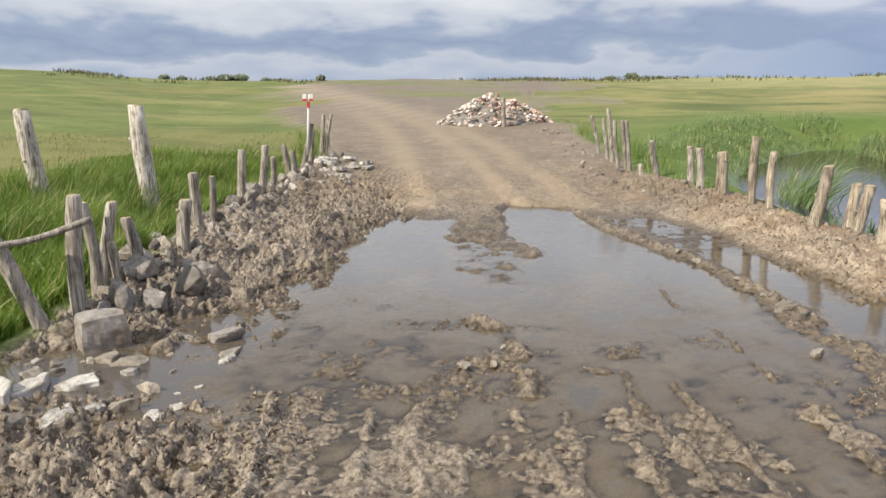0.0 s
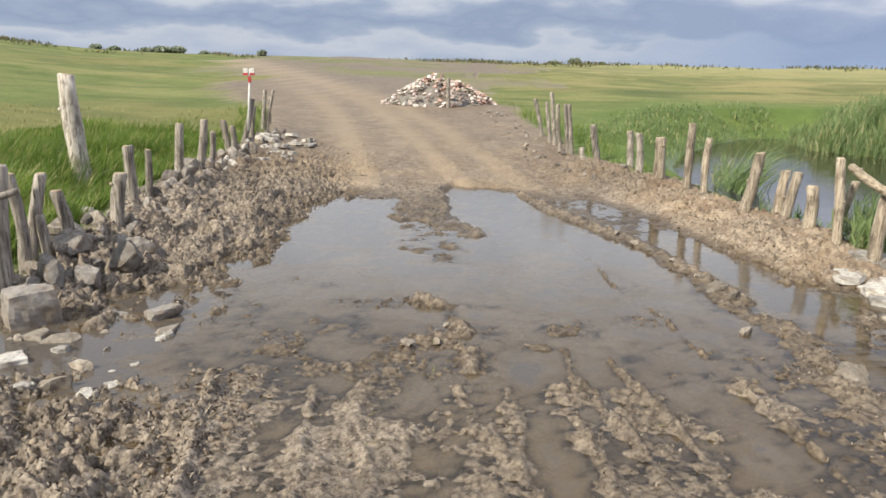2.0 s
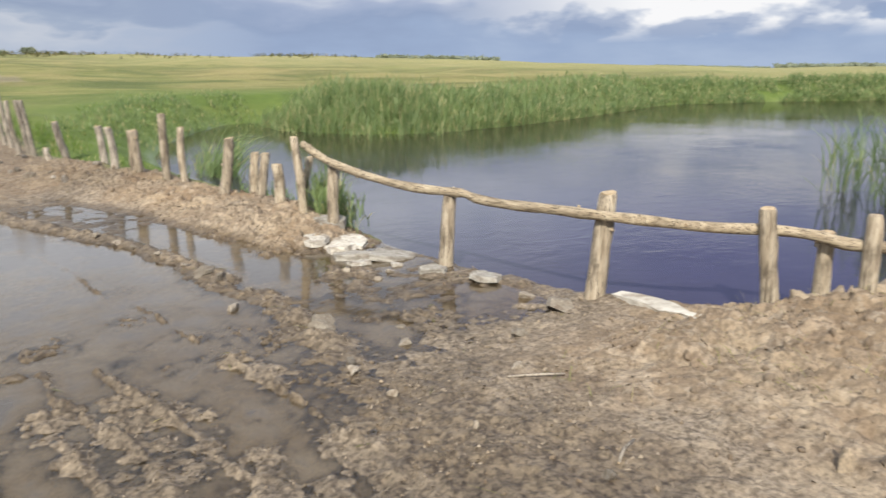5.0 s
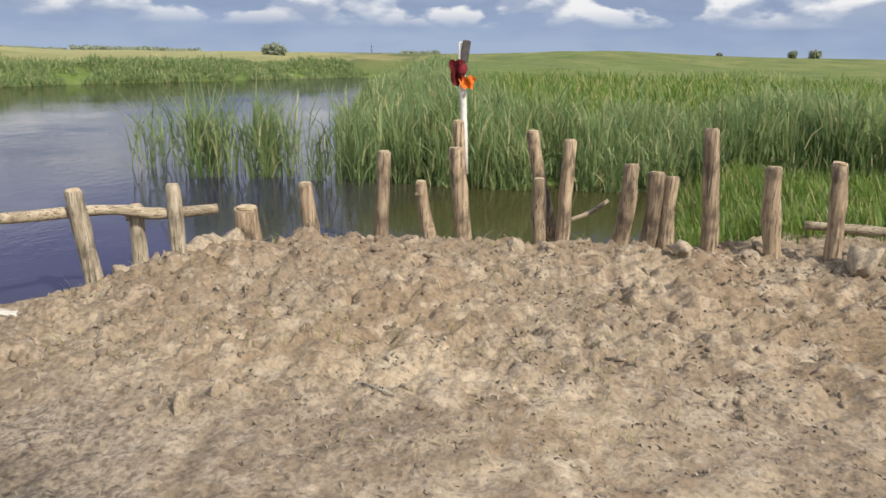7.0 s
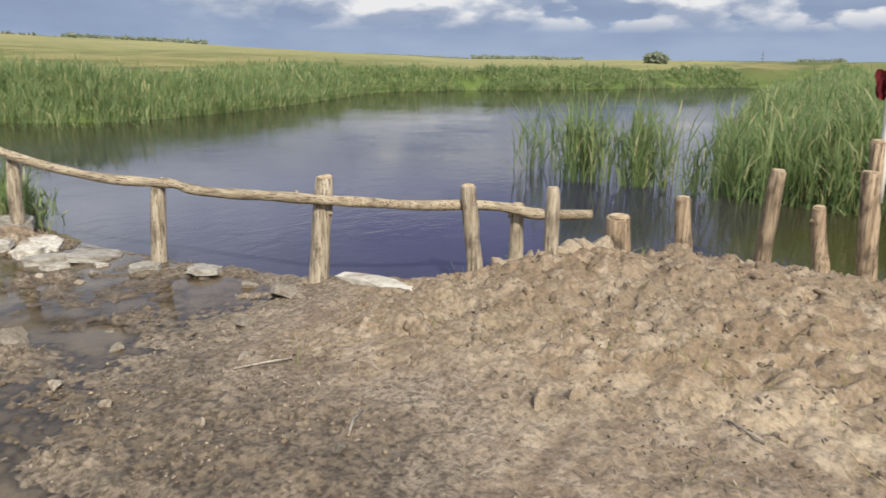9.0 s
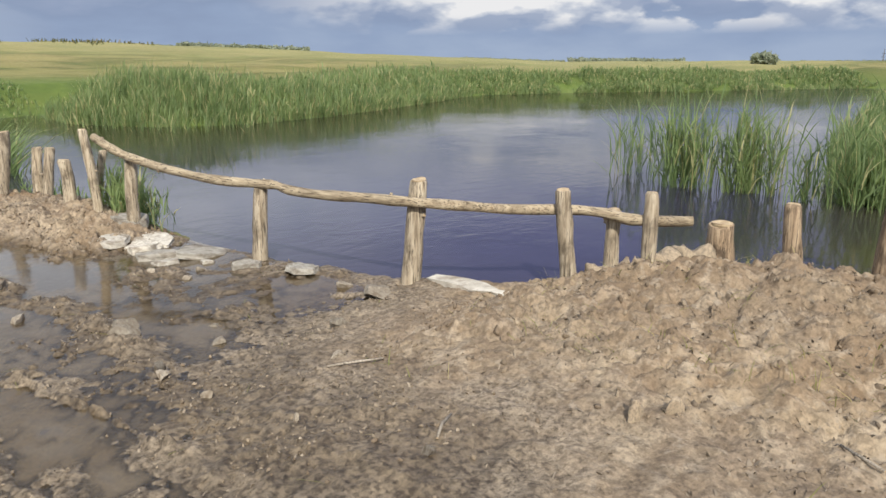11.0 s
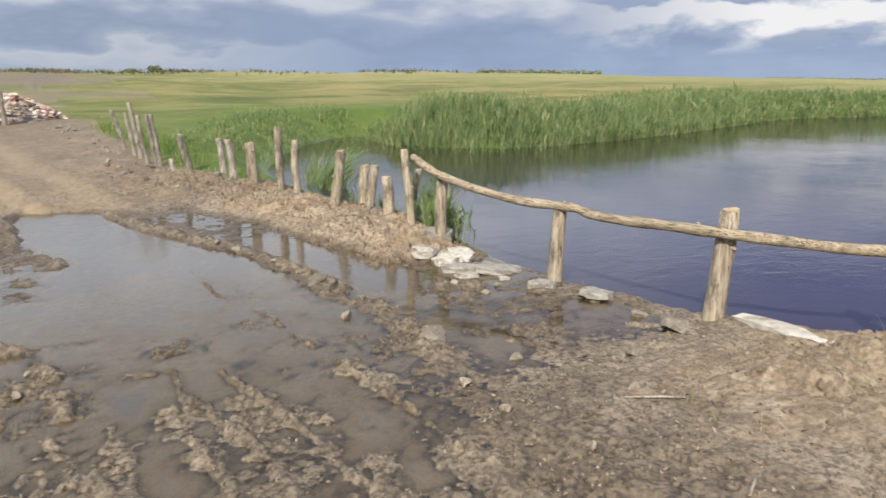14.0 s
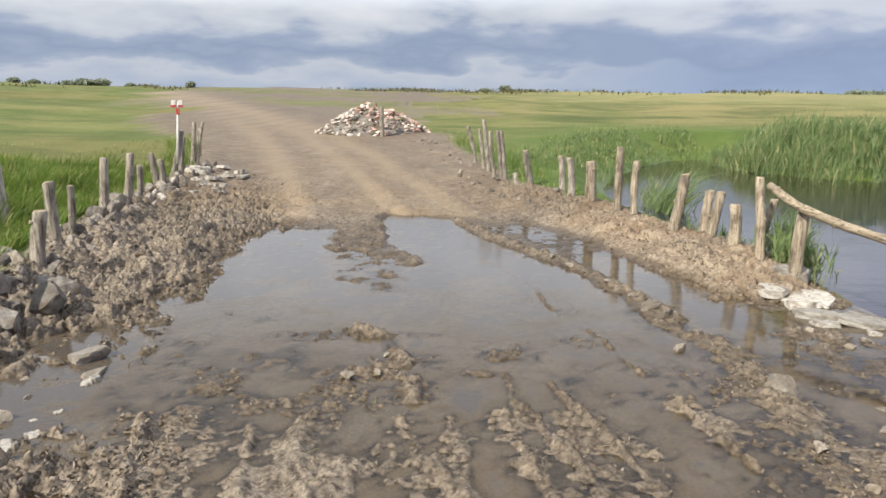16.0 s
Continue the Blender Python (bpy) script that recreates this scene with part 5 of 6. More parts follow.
def pile():
    """The tipped load of rubble beside the road."""
    root = tagged(new("rubble_pile"), "tipped pile of pale stones and broken pink brick on the road", "rubble pile")
    root.location = (-1.45, 25.4, here(-1.45, 25.4))
    cx, cy, rx, ry, hh = -1.45, 25.4, 2.05, 1.5, 1.12

    def top(x, y):
        r = math.hypot((x - cx) / rx, (y - cy) / ry)
        saddle = 1 - 0.16 * math.exp(-((x - cx - 0.35) / 0.3) ** 2)
        return hh * max(0, 1 - r ** 1.35) * saddle

    bm = bmesh.new()
    n = 26
    vs = [[bm.verts.new((x, y, here(cx + x, cy + y) - root.location.z + 0.84 * top(cx + x, cy + y) - 0.14)) for x in np.linspace(-rx, rx, n)] for y in np.linspace(-ry, ry, n)]
    for j in range(n - 1):
        for i in range(n - 1):
            bm.faces.new((vs[j][i], vs[j][i + 1], vs[j + 1][i + 1], vs[j + 1][i]))
    part("core", bm, GREYSTONE, root, "packed grey rubble core")
    kinds = {"pale": chunks(PILESTONE, 5, 700, 0.8), "brick": chunks(BROKENBRICK, 5, 720, 0.8), "white": chunks(WHITESTONE, 4, 740, 0.8)}
    for k in range(290):
        while True:
            u, v = random.uniform(-1, 1), random.uniform(-1, 0.55)
            if u * u + v * v < 1:
                break
        x, y = cx + u * rx, cy + v * ry
        p = random.random()
        kind = "white" if (u < -0.25 and p < 0.5) else "brick" if p < 0.55 else "pale"
        ob = new("stone", kinds[kind][k % 4])
        s = random.uniform(0.14, 0.31)
        ob.scale = (s, s * random.uniform(0.5, 1), s * random.uniform(0.4, 0.9))
        ob.rotation_euler = (random.uniform(-0.6, 0.6), random.uniform(-0.6, 0.6), random.uniform(0, 6.28))
        ob.location = (x - cx, y - cy, here(x, y) - root.location.z + top(x, y) + 0.01)
        ob.parent = root
    return root


pile()
stake(-1.05, 23.75, 0.85, 0.0, 0.05, 1.75, 0.13, GREYWOOD, "short brown stake standing before the rubble pile")


# ---------------------------------------------------------------- grass and reeds
def blades(name, x, y, z, h, w, lean, way, mat, label, category, droop=0.35):
    """Curved blades in one mesh: root, height, width, lean in metres and its direction."""
    n = len(x)
    rnd = np.random.RandomState(n)
    turn = rnd.uniform(0, np.pi, n)
    sx, sy = np.cos(turn), np.sin(turn)
    lx, ly = np.cos(way) * lean, np.sin(way) * lean
    rows = []
    for u, wide in ((0.0, 0.8), (0.4, 1.0), (0.75, 0.7)):
        bend = u ** 1.8
        cx, cy, cz = x + lx * bend, y + ly * bend, z + h * (u - droop * 0.25 * lean / np.maximum(h, 0.01) * u ** 3)
        rows.append(np.stack([cx - sx * w * wide / 2, cy - sy * w * wide / 2, cz], 1))
        rows.append(np.stack([cx + sx * w * wide / 2, cy + sy * w * wide / 2, cz], 1))
    rows.append(np.stack([x + lx, y + ly, z + h * (1 - droop * 0.25 * lean / np.maximum(h, 0.01))], 1))
    co = np.stack(rows, 1).reshape(-1, 3)
    one = np.array([(0, 1, 3), (0, 3, 2), (2, 3, 5), (2, 5, 4), (4, 5, 6)])
    tri = (one[None] + 7 * np.arange(n)[:, None, None]).reshape(-1, 3)
    me = bpy.data.meshes.new(name)
    me.vertices.add(len(co)), me.vertices.foreach_set("co", co.ravel())
    me.loops.add(tri.size), me.loops.foreach_set("vertex_index", tri.ravel())
    me.polygons.add(len(tri)), me.polygons.foreach_set("loop_start", np.arange(0, tri.size, 3))
    me.update(), me.validate()
    me.materials.append(mat)
    return tagged(new(name, me), label, category, kind="stuff")


def tall_grass():
    rnd = np.random.RandomState(3)
    n = 74000
    y = 1.5 + 15 * rnd.random_sample(n) ** 1.3
    l = np.interp(y, LEFT_Y, LEFT_X)
    off = 0.25 + 5.2 * rnd.random_sample(n) ** 1.25
    x = l - off
    clump = lumps(x, y, 0.5, 81) * 0.25 + lumps(x, y, 1.6, 82) * 0.25
    h = (0.74 + 1.2 * clump + rnd.uniform(-0.24, 0.2, n)) * (0.5 + 0.6 * ease(0.2, 1.4, off)) * (1 - 0.45 * ease(9.5, 13, y) - 0.25 * ease(6, 9, y) * ease(2.0, 0.8, off)) * (1 - 0.6 * ease(3.6, 5.2, off))
    h = np.clip(h, 0.12, 1.2)
    way = rnd.normal(0.0, 0.9, n)
    blades("tall_grass", x, y, land_height(x, y) - 0.03, h, rnd.uniform(0.008, 0.02, n), h * rnd.uniform(0.15, 0.75, n), way, TURF, "tall lush green grass in the ditch below the bank", "grass", 0.9)
    # thin dry tufts on both verges
    n = 5000
    y = rnd.uniform(4, 22, n)
    side = rnd.random_sample(n) < 0.6
    x = np.where(side, np.interp(y, LEFT_Y, LEFT_X) - rnd.uniform(-0.05, 0.8, n), np.interp(y, RIGHT_Y, RIGHT_X) + rnd.uniform(0.15, 1.2, n))
    keep = (shore_distance(x, y) > 0.0) & (lumps(x, y, 0.6, 84) > -0.1) & (side | (y > 14))
    x, y = x[keep], y[keep]
    n = len(x)
    h = rnd.uniform(0.12, 0.4, n)
    blades("verge_grass", x, y, land_height(x, y) - 0.02, h, rnd.uniform(0.006, 0.014, n), h * rnd.uniform(0.1, 0.7, n), rnd.uniform(0, 6.3, n), TURF, "thin grass tufts along the verges", "grass")


def meadow():
    """Short tufts over the rising fields."""
    rnd = np.random.RandomState(4)
    n = 42000
    r = 9.5 + 15 * rnd.random_sample(n) ** 1.6
    az = np.radians(rnd.uniform(-52, 125, n))
    x, y = r * np.sin(az), r * np.cos(az)
    keep = (bare(x, y) < 0.25) & (shore_distance(x, y) > 0.6) & ((lumps(x, y, 2.5, 85) + 0.6 * lumps(x, y, 0.8, 86)) > -0.25)
    x, y, r = x[keep], y[keep], r[keep]
    n = len(x)
    dry = ease(-0.1, 0.5, lumps(x, y, 9, 87) + 0.4 * lumps(x, y, 2, 88)) * ease(10, 16, r) > rnd.random_sample(n)
    h = rnd.uniform(0.05, 0.15, n) * (1 + 0.35 * lumps(x, y, 3, 89))
    w = 0.007 + 0.0005 * r
    z = land_height(x, y) - 0.02
    for name, pick, mat, label in (("meadow_grass", ~dry, TURF, "short green meadow grass on the slopes"), ("dry_grass", dry, STRAW, "straw-yellow dry grass in drifts on the slopes")):
        k = pick
        blades(name, x[k], y[k], z[k], h[k], w[k], h[k] * rnd.uniform(0.1, 0.6, k.sum()), rnd.normal(0, 1.2, k.sum()), mat, label, "grass")


def reeds():
    rnd = np.random.RandomState(5)

    def reed(name, x, y, z, h, wide, leaves, label, lean=0.10):
        """Upright stems, each with long leaves bending out at several heights."""
        m = len(x)
        way = rnd.normal(0.3, 1.2, m)
        bits = [(x, y, z, h, wide * 0.55 * np.ones(m), h * lean * rnd.random_sample(m), way)]
        for k in range(leaves):
            u = rnd.uniform(0.05, 0.72, m)
            size = h * rnd.uniform(0.32, 0.62, m)
            out = rnd.uniform(0.12, 0.75, m)
            bits.append((x + rnd.normal(0, 0.02, m), y + rnd.normal(0, 0.02, m), z + h * u, size * np.cos(out), wide * rnd.uniform(0.7, 1.35, m), size * np.sin(out), rnd.normal(0.2, 1.7, m)))
        q = [np.concatenate(c) for c in zip(*bits)]
        return blades(name, q[0], q[1], q[2], q[3], q[4], q[5], q[6], REED, label, "reeds", 1.1)

    def along(line, n, deep, h0, h1, name, label, power=1.0, wide=0.016, start=0.2, leaves=3):
        line = np.array(line, float)
        seg = np.hypot(*np.diff(line, axis=0).T)
        u = rnd.random_sample(n) * seg.sum()
        k = np.minimum(np.searchsorted(np.cumsum(seg), u), len(seg) - 1)
        f = (u - np.r_[0, np.cumsum(seg)][k]) / seg[k]
        p = line[k] + (line[k + 1] - line[k]) * f[:, None]
        d = (line[k + 1] - line[k]) / seg[k][:, None]
        off = -start + deep * rnd.random_sample(n) ** power
        x, y = p[:, 0] - d[:, 1] * off, p[:, 1] + d[:, 0] * off
        clump = lumps(x, y, 0.7, 91) + 0.6 * lumps(x, y, 2.5, 92)
        keep = clump > -0.65 - 0.35 * (off > 0.8)
        x, y, clump = x[keep], y[keep], clump[keep]
        m = len(x)
        dist = np.hypot(x, y)
        h = rnd.uniform(h0 * 0.75, h1, m) * (1 + 0.3 * clump) * (1 - 0.35 * ease(22, 45, dist))
        z = np.maximum(land_height(x, y), POND_Z - 0.25) - 0.05
        reed(name, x, y, z, h, wide * (0.6 + 0.045 * dist), leaves, label)

    along(((10.2, 23.5), (9.7, 20.6), (10.5, 18.3), (12.1, 17.1), (15.8, 17.5), (20.6, 19.0), (31, 22.9), (36, 20.9), (42.4, 17.1), (49.8, 12.7), (57, 8.2)), 17000, 3.6, 0.46, 0.84, "far_reeds", "dense green reeds along the far pond shore", 1.6, start=0.35)
    along(((4.4, 16.6), (5.1, 18.7), (6.9, 22.2), (9.1, 25.2), (10.8, 25.6)), 900, 2.5, 0.18, 0.36, "inlet_reeds", "short light green reeds round the pond inlet", 1.2)
    along(((57, 4.9), (24, 3.1), (13, 2.0), (10.2, 1.4)), 6000, 3.5, 0.62, 0.95, "bank_reeds", "tall dense green reeds beyond the open water", 1.3)
    along(((10.2, 1.4), (9.8, 0.3), (9.6, -0.9), (9.6, -2.1), (9.45, -3.5), (9.2, -5.0), (9.0, -6.5)), 11000, 3.4, 0.66, 1.0, "bank_reeds", "tall dense green reeds beyond the open water", 1.2)
    # lower sedge running up the slope behind the reeds
    n = 14000
    x, y = 12.0 + 20 * rnd.random_sample(n) ** 1.7, rnd.uniform(-16, 4.5, n)
    k = shore_distance(x, y) > 1.5
    x, y = x[k], y[k]
    h = rnd.uniform(0.2, 0.55, len(x)) * (1 + 0.5 * lumps(x, y, 1.8, 93))
    blades("slope_sedge", x, y, land_height(x, y) - 0.03, h, rnd.uniform(0.02, 0.05, len(x)), h * rnd.uniform(0.1, 0.7, len(x)), rnd.normal(0.3, 1.3, len(x)), TURF, "soft light green sedge on the slope behind the reeds", "sedge", 0.9)
    # thin clumps standing in open water
    for cx, cy, rx, ry, n, h in ((10.7, 4.5, 0.12, 0.13, 22, 1.2), (10.05, 3.45, 0.2, 0.2, 110, 1.25), (10.1, 3.0, 0.12, 0.1, 8, 1.0), (10.15, 2.6, 0.16, 0.2, 95, 1.3), (9.9, 1.75, 0.14, 0.12, 18, 0.9), (9.9, 1.2, 0.25, 0.25, 55, 1.35)):
        x, y = rnd.normal(cx, rx, n), rnd.normal(cy, ry, n)
        reed("water_reeds", x, y, np.full(n, POND_Z - 0.25), h * rnd.uniform(0.65, 1.1, n) + 0.2, 0.016, 4, "thin clump of green reeds standing in open water")
    # behind the berm and beside the first rail post
    for cx, cy, rx, ry, n, h in ((4.45, 12.9, 0.12, 0.25, 60, 0.5), (11.3, 19.6, 0.9, 1.6, 1100, 0.95), (10.4, 21.8, 0.6, 1.0, 400, 0.7), (5.0, 14.6, 0.2, 0.3, 60, 0.6), (3.72, 6.75, 0.10, 0.22, 190, 0.52), (4.05, 9.2, 0.10, 0.5, 60, 0.36)):
        x, y = rnd.normal(cx, rx, n), rnd.normal(cy, ry, n)
        z = np.maximum(land_height(x, y), POND_Z - 0.2) - 0.04
        reed("bank_sedge", x, y, z, h * rnd.uniform(0.5, 1.15, n), 0.016, 3, "leaning green sedge behind the stakes", 0.5)
    # a nodding clump leaning over the inlet
    n = 190
    x, y = rnd.normal(4.35, 0.12, n), rnd.normal(12.1, 0.22, n)
    hh = rnd.uniform(0.55, 1.35, n)
    blades("nodding_reed", x, y, np.maximum(land_height(x, y), POND_Z - 0.2) - 0.04, hh, rnd.uniform(0.014, 0.026, n), hh * rnd.uniform(0.35, 0.95, n), rnd.normal(0.1, 0.45, n), REED, "bright green reed clump nodding over the inlet", "reeds", 1.3)
    # low grass on the near spit
    n = 20000
    x, y = rnd.uniform(5.6, 10.0, n), rnd.uniform(-7.5, -1.9, n)
    k = shore_distance(x, y) > -0.25
    x, y = x[k], y[k]
    h = rnd.uniform(0.1, 0.36, len(x))
    blades("spit_grass", x, y, land_height(x, y) - 0.03, h, rnd.uniform(0.008, 0.016, len(x)), h * rnd.uniform(0.1, 0.6, len(x)), rnd.normal(0.3, 1.0, len(x)), TURF, "bright green grass on the low spit behind the heap", "grass")


def skyline_tussocks():
    """Dark rough tufts along the brow of the slope."""
    rnd = np.random.RandomState(31)
    for az0, az1, n in ((-36, -17, 2600), (-9, 11, 2600), (11, 30, 1200)):
        az = np.radians(rnd.uniform(az0, az1, n))
        r = CREST - 14 + 16 * rnd.random_sample(n) ** 0.6
        x, y = r * np.sin(az), r * np.cos(az)
        k = (lumps(x, y, 5.0, 131) + 0.6 * lumps(x, y, 1.6, 132) > 0.05) & (bare(x, y) < 0.9)
        x, y = x[k], y[k]
        h = rnd.uniform(0.12, 0.5, len(x))
        blades("brow_tussocks", x, y, land_height(x, y) - 0.04, h, rnd.uniform(0.06, 0.16, len(x)), h * rnd.uniform(0.1, 0.7, len(x)), rnd.uniform(0, 6.3, len(x)), ROUGHGRASS, "dark rough grass tufts along the brow of the slope", "grass")


crumbs_and_fibres()
skyline_tussocks()
tall_grass()
meadow()
reeds()


# ---------------------------------------------------------------- skyline
def bush(x, y, w, h, name="bush", label="grey-green rounded bush on the skyline", seed=0, lift=0.0, category="bush", group="skyline bushes"):
    """A shrub of many small leaf clumps on a few stems."""
    rnd = np.random.RandomState(seed + 900)
    root = tagged(new(name), label, category, group)
    z = here(x, y)
    root.location = (x, y, z - 0.15)
    n = 700
    u = rnd.normal(0, 1, (n, 3))
    u /= np.linalg.norm(u, axis=1)[:, None]
    r = rnd.uniform(0.55, 1.0, n)[:, None]
    lobes = 0.8 + 0.3 * np.array([noise.noise(Vector(v) * 2.0 + Vector((seed, 0, 0))) for v in u])
    p = u * r * lobes[:, None] * np.array((w / 2, w / 2, h * 0.48)) + (0, 0, h * 0.42 + lift)
    s = w * 0.055
    a, b = rnd.normal(0, s, (n, 3)), rnd.normal(0, s, (n, 3))
    co = np.stack([p - a, p + b, p + a, p - b], 1).reshape(-1, 3)
    q = np.arange(4 * n).reshape(n, 4)
    me = bpy.data.meshes.new("crown")
    me.from_pydata([tuple(c) for c in co], [], [tuple(f) for f in q])
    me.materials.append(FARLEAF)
    crown = new("crown", me)
    crown.parent = root
    for k in range(3):
        a = k * 2.1 + seed
        tip = (math.cos(a) * w * 0.2, math.sin(a) * w * 0.2, h * 0.6 + lift)
        me = pole_mesh([(0, 0, -0.2), (tip[0] * 0.4, tip[1] * 0.4, tip[2] * 0.45), tip], [w * 0.03, w * 0.022, w * 0.01], 6, 0.2 * k, BARK, BARK)
        me.name = "stem"
        st = new("stem", me)
        st.parent = root
    return root


def polar(az, r):
    return r * math.sin(radians(az)), r * math.cos(radians(az))


for k, (az, r, w, h) in enumerate(((-16.8, 88, 1.4, 1.0), (-20.9, 90, 1.2, 0.5), (-22.8, 91, 2.2, 0.9), (-23.9, 91, 2.6, 0.85), (-24.9, 91, 1.6, 0.7), (-27.0, 91, 1.5, 0.7), (-28.2, 91, 1.6, 0.8), (7.2, 91, 1.7, 0.9), (5.6, 91, 1.5, 0.5),
                                   (9.3, 91, 1.1, 0.45), (74.8, 76, 2.9, 1.5), (113.0, 91, 1.2, 1.1), (114.4, 91, 1.5, 1.3), (108.2, 91, 0.9, 0.6))):
    x, y = polar(az, r)
    bush(x, y, w, h, seed=k)


def woods(name, az0, az1, r, h, seed, lean=0.0):
    """A far belt of trees, many crowns in one mesh."""
    rnd = np.random.RandomState(seed)
    n = int(420 * abs(az1 - az0))
    az = np.radians(rnd.uniform(az0, az1, n))
    rr = r * rnd.uniform(0.97, 1.03, n)
    x, y = rr * np.sin(az), rr * np.cos(az)
    el = np.interp(np.degrees(az), SKY_AZ, SKY_EL)
    floor_z = 1.6 + r * np.tan(np.radians(el)) - 0.6
    tall = h * (0.65 + 0.35 * lumps(x, y, r * 0.012, seed))
    z = floor_z + tall * rnd.uniform(0, 1, n) ** 0.7
    s = h * 0.22
    p = np.stack([x, y, z], 1)
    a, b = rnd.normal(0, s, (n, 3)), rnd.normal(0, s, (n, 3))
    co = np.stack([p - a, p + b, p + a, p - b], 1).reshape(-1, 3)
    me = bpy.data.meshes.new(name)
    me.from_pydata([tuple(c) for c in co], [], [tuple(f) for f in np.arange(4 * n).reshape(n, 4)])
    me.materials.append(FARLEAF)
    return tagged(new(name, me), "far dark belt of trees on the horizon", "woods", kind="stuff")


woods("far_woods", 31.3, 40.8, 260, 1.7, 11)
woods("far_woods", 22.5, 31.3, 280, 0.8, 12)
woods("far_woods", 52.5, 60.5, 330, 1.0, 13)
woods("far_woods", 60.8, 69.3, 330, 1.9, 14)
woods("far_woods", 70.5, 73.5, 330, 0.9, 15)
woods("far_woods", 76.5, 84.5, 330, 0.9, 16)
woods("far_woods", 84.3, 87.2, 300, 1.6, 17)
for az in (44.6, 45.4, 47.4, 49.2):
    x, y = polar(az, 140)
    bush(x, y, 0.9, 1.2, "far_tree", "small lone tree on the far plain", int(az), 0.1, "tree", "far lone trees")


def far_mast(az, r, tall):
    """A thin mast with two cross-arms on the far plain."""
    root = tagged(new("mast"), "thin grey mast with short cross-arms on the horizon", "mast")
    x, y = polar(az, r)
    root.location = (x, y, 1.6 + r * math.tan(radians(float(np.interp(az, SKY_AZ, SKY_EL)))) - 1.2)
    me = pole_mesh([(0, 0, -1.0), (0, 0, tall * 0.5), (0, 0, tall)], [0.16, 0.12, 0.07], 8, 0.3, BARK, BARK)
    me.name = "shaft"
    new("shaft", me).parent = root
    for h, w in ((0.45, 0.7), (0.7, 0.5)):
        me = pole_mesh([(-w * 0.2, w, tall * h), (0, 0, tall * h), (w * 0.2, -w, tall * h)], [0.07, 0.08, 0.07], 6, h, BARK, BARK)
        me.name = "cross_arm"
        new("cross_arm", me).parent = root
    return root


far_mast(82.0, 320, 5.6)


# ---------------------------------------------------------------- markers
def road_marker():
    """White stick with two small red and white boards, tied to a stake."""
    root = tagged(new("road_marker"), "white stick topped with small red-white marker boards on a stake", "marker")
    root.location = (-4.36, 13.55, 0.75)
    me = pole_mesh([(-0.06, 0, -0.1), (-0.03, 0, 0.4), (0.02, 0, 1.05)], [0.028, 0.026, 0.024], 8, 0.5, WHITEPAINT, WHITEPAINT)
    me.name = "stick"
    ob = new("stick", me)
    ob.parent = root
    for k, dx in enumerate((-0.055, 0.075)):
        bm = bmesh.new()
        bmesh.ops.create_cube(bm, size=1, matrix=Matrix.Translation((dx, -0.04, 1.0)) @ Matrix.Diagonal((0.085, 0.02, 0.13, 1)))
        bmesh.ops.bevel(bm, geom=bm.edges[:], offset=0.005, segments=1, affect="EDGES")
        b = part("board", bm, WHITEPAINT, root, "small white board")
        bm = bmesh.new()
        bmesh.ops.create_cube(bm, size=1, matrix=Matrix.Translation((dx, -0.053, 0.955)) @ Matrix.Diagonal((0.087, 0.012, 0.045, 1)))
        part("red_band", bm, REDPAINT, b, "red band")
    bm = bmesh.new()
    bmesh.ops.create_cube(bm, size=1, matrix=Matrix.Translation((0.015, -0.045, 0.86)) @ Matrix.Diagonal((0.06, 0.02, 0.11, 1)))
    part("lower_board", bm, REDPAINT, root, "faded red board")
    return root


def rag(bm_seed, w, h, folds):
    bm = bmesh.new()
    n = 9
    rows = []
    for j in range(n):
        v = j / (n - 1)
        row = []
        for i in range(n):
            u = i / (n - 1) - 0.5
            shrink = 1 - 0.45 * v * v
            row.append(bm.verts.new((u * w * shrink + 0.02 * noise.noise(Vector((u * 3, v * 3, bm_seed))), folds * math.sin(u * 9 + v * 4 + bm_seed) * (0.4 + v), -v * h + 0.03 * noise.noise(Vector((u * 4, v * 2, bm_seed + 5))))))
        rows.append(row)
    for j in range(n - 1):
        for i in range(n - 1):
            bm.faces.new((rows[j][i], rows[j][i + 1], rows[j + 1][i + 1], rows[j + 1][i]))
    bmesh.ops.solidify(bm, geom=bm.faces[:], thickness=0.006)
    return bm


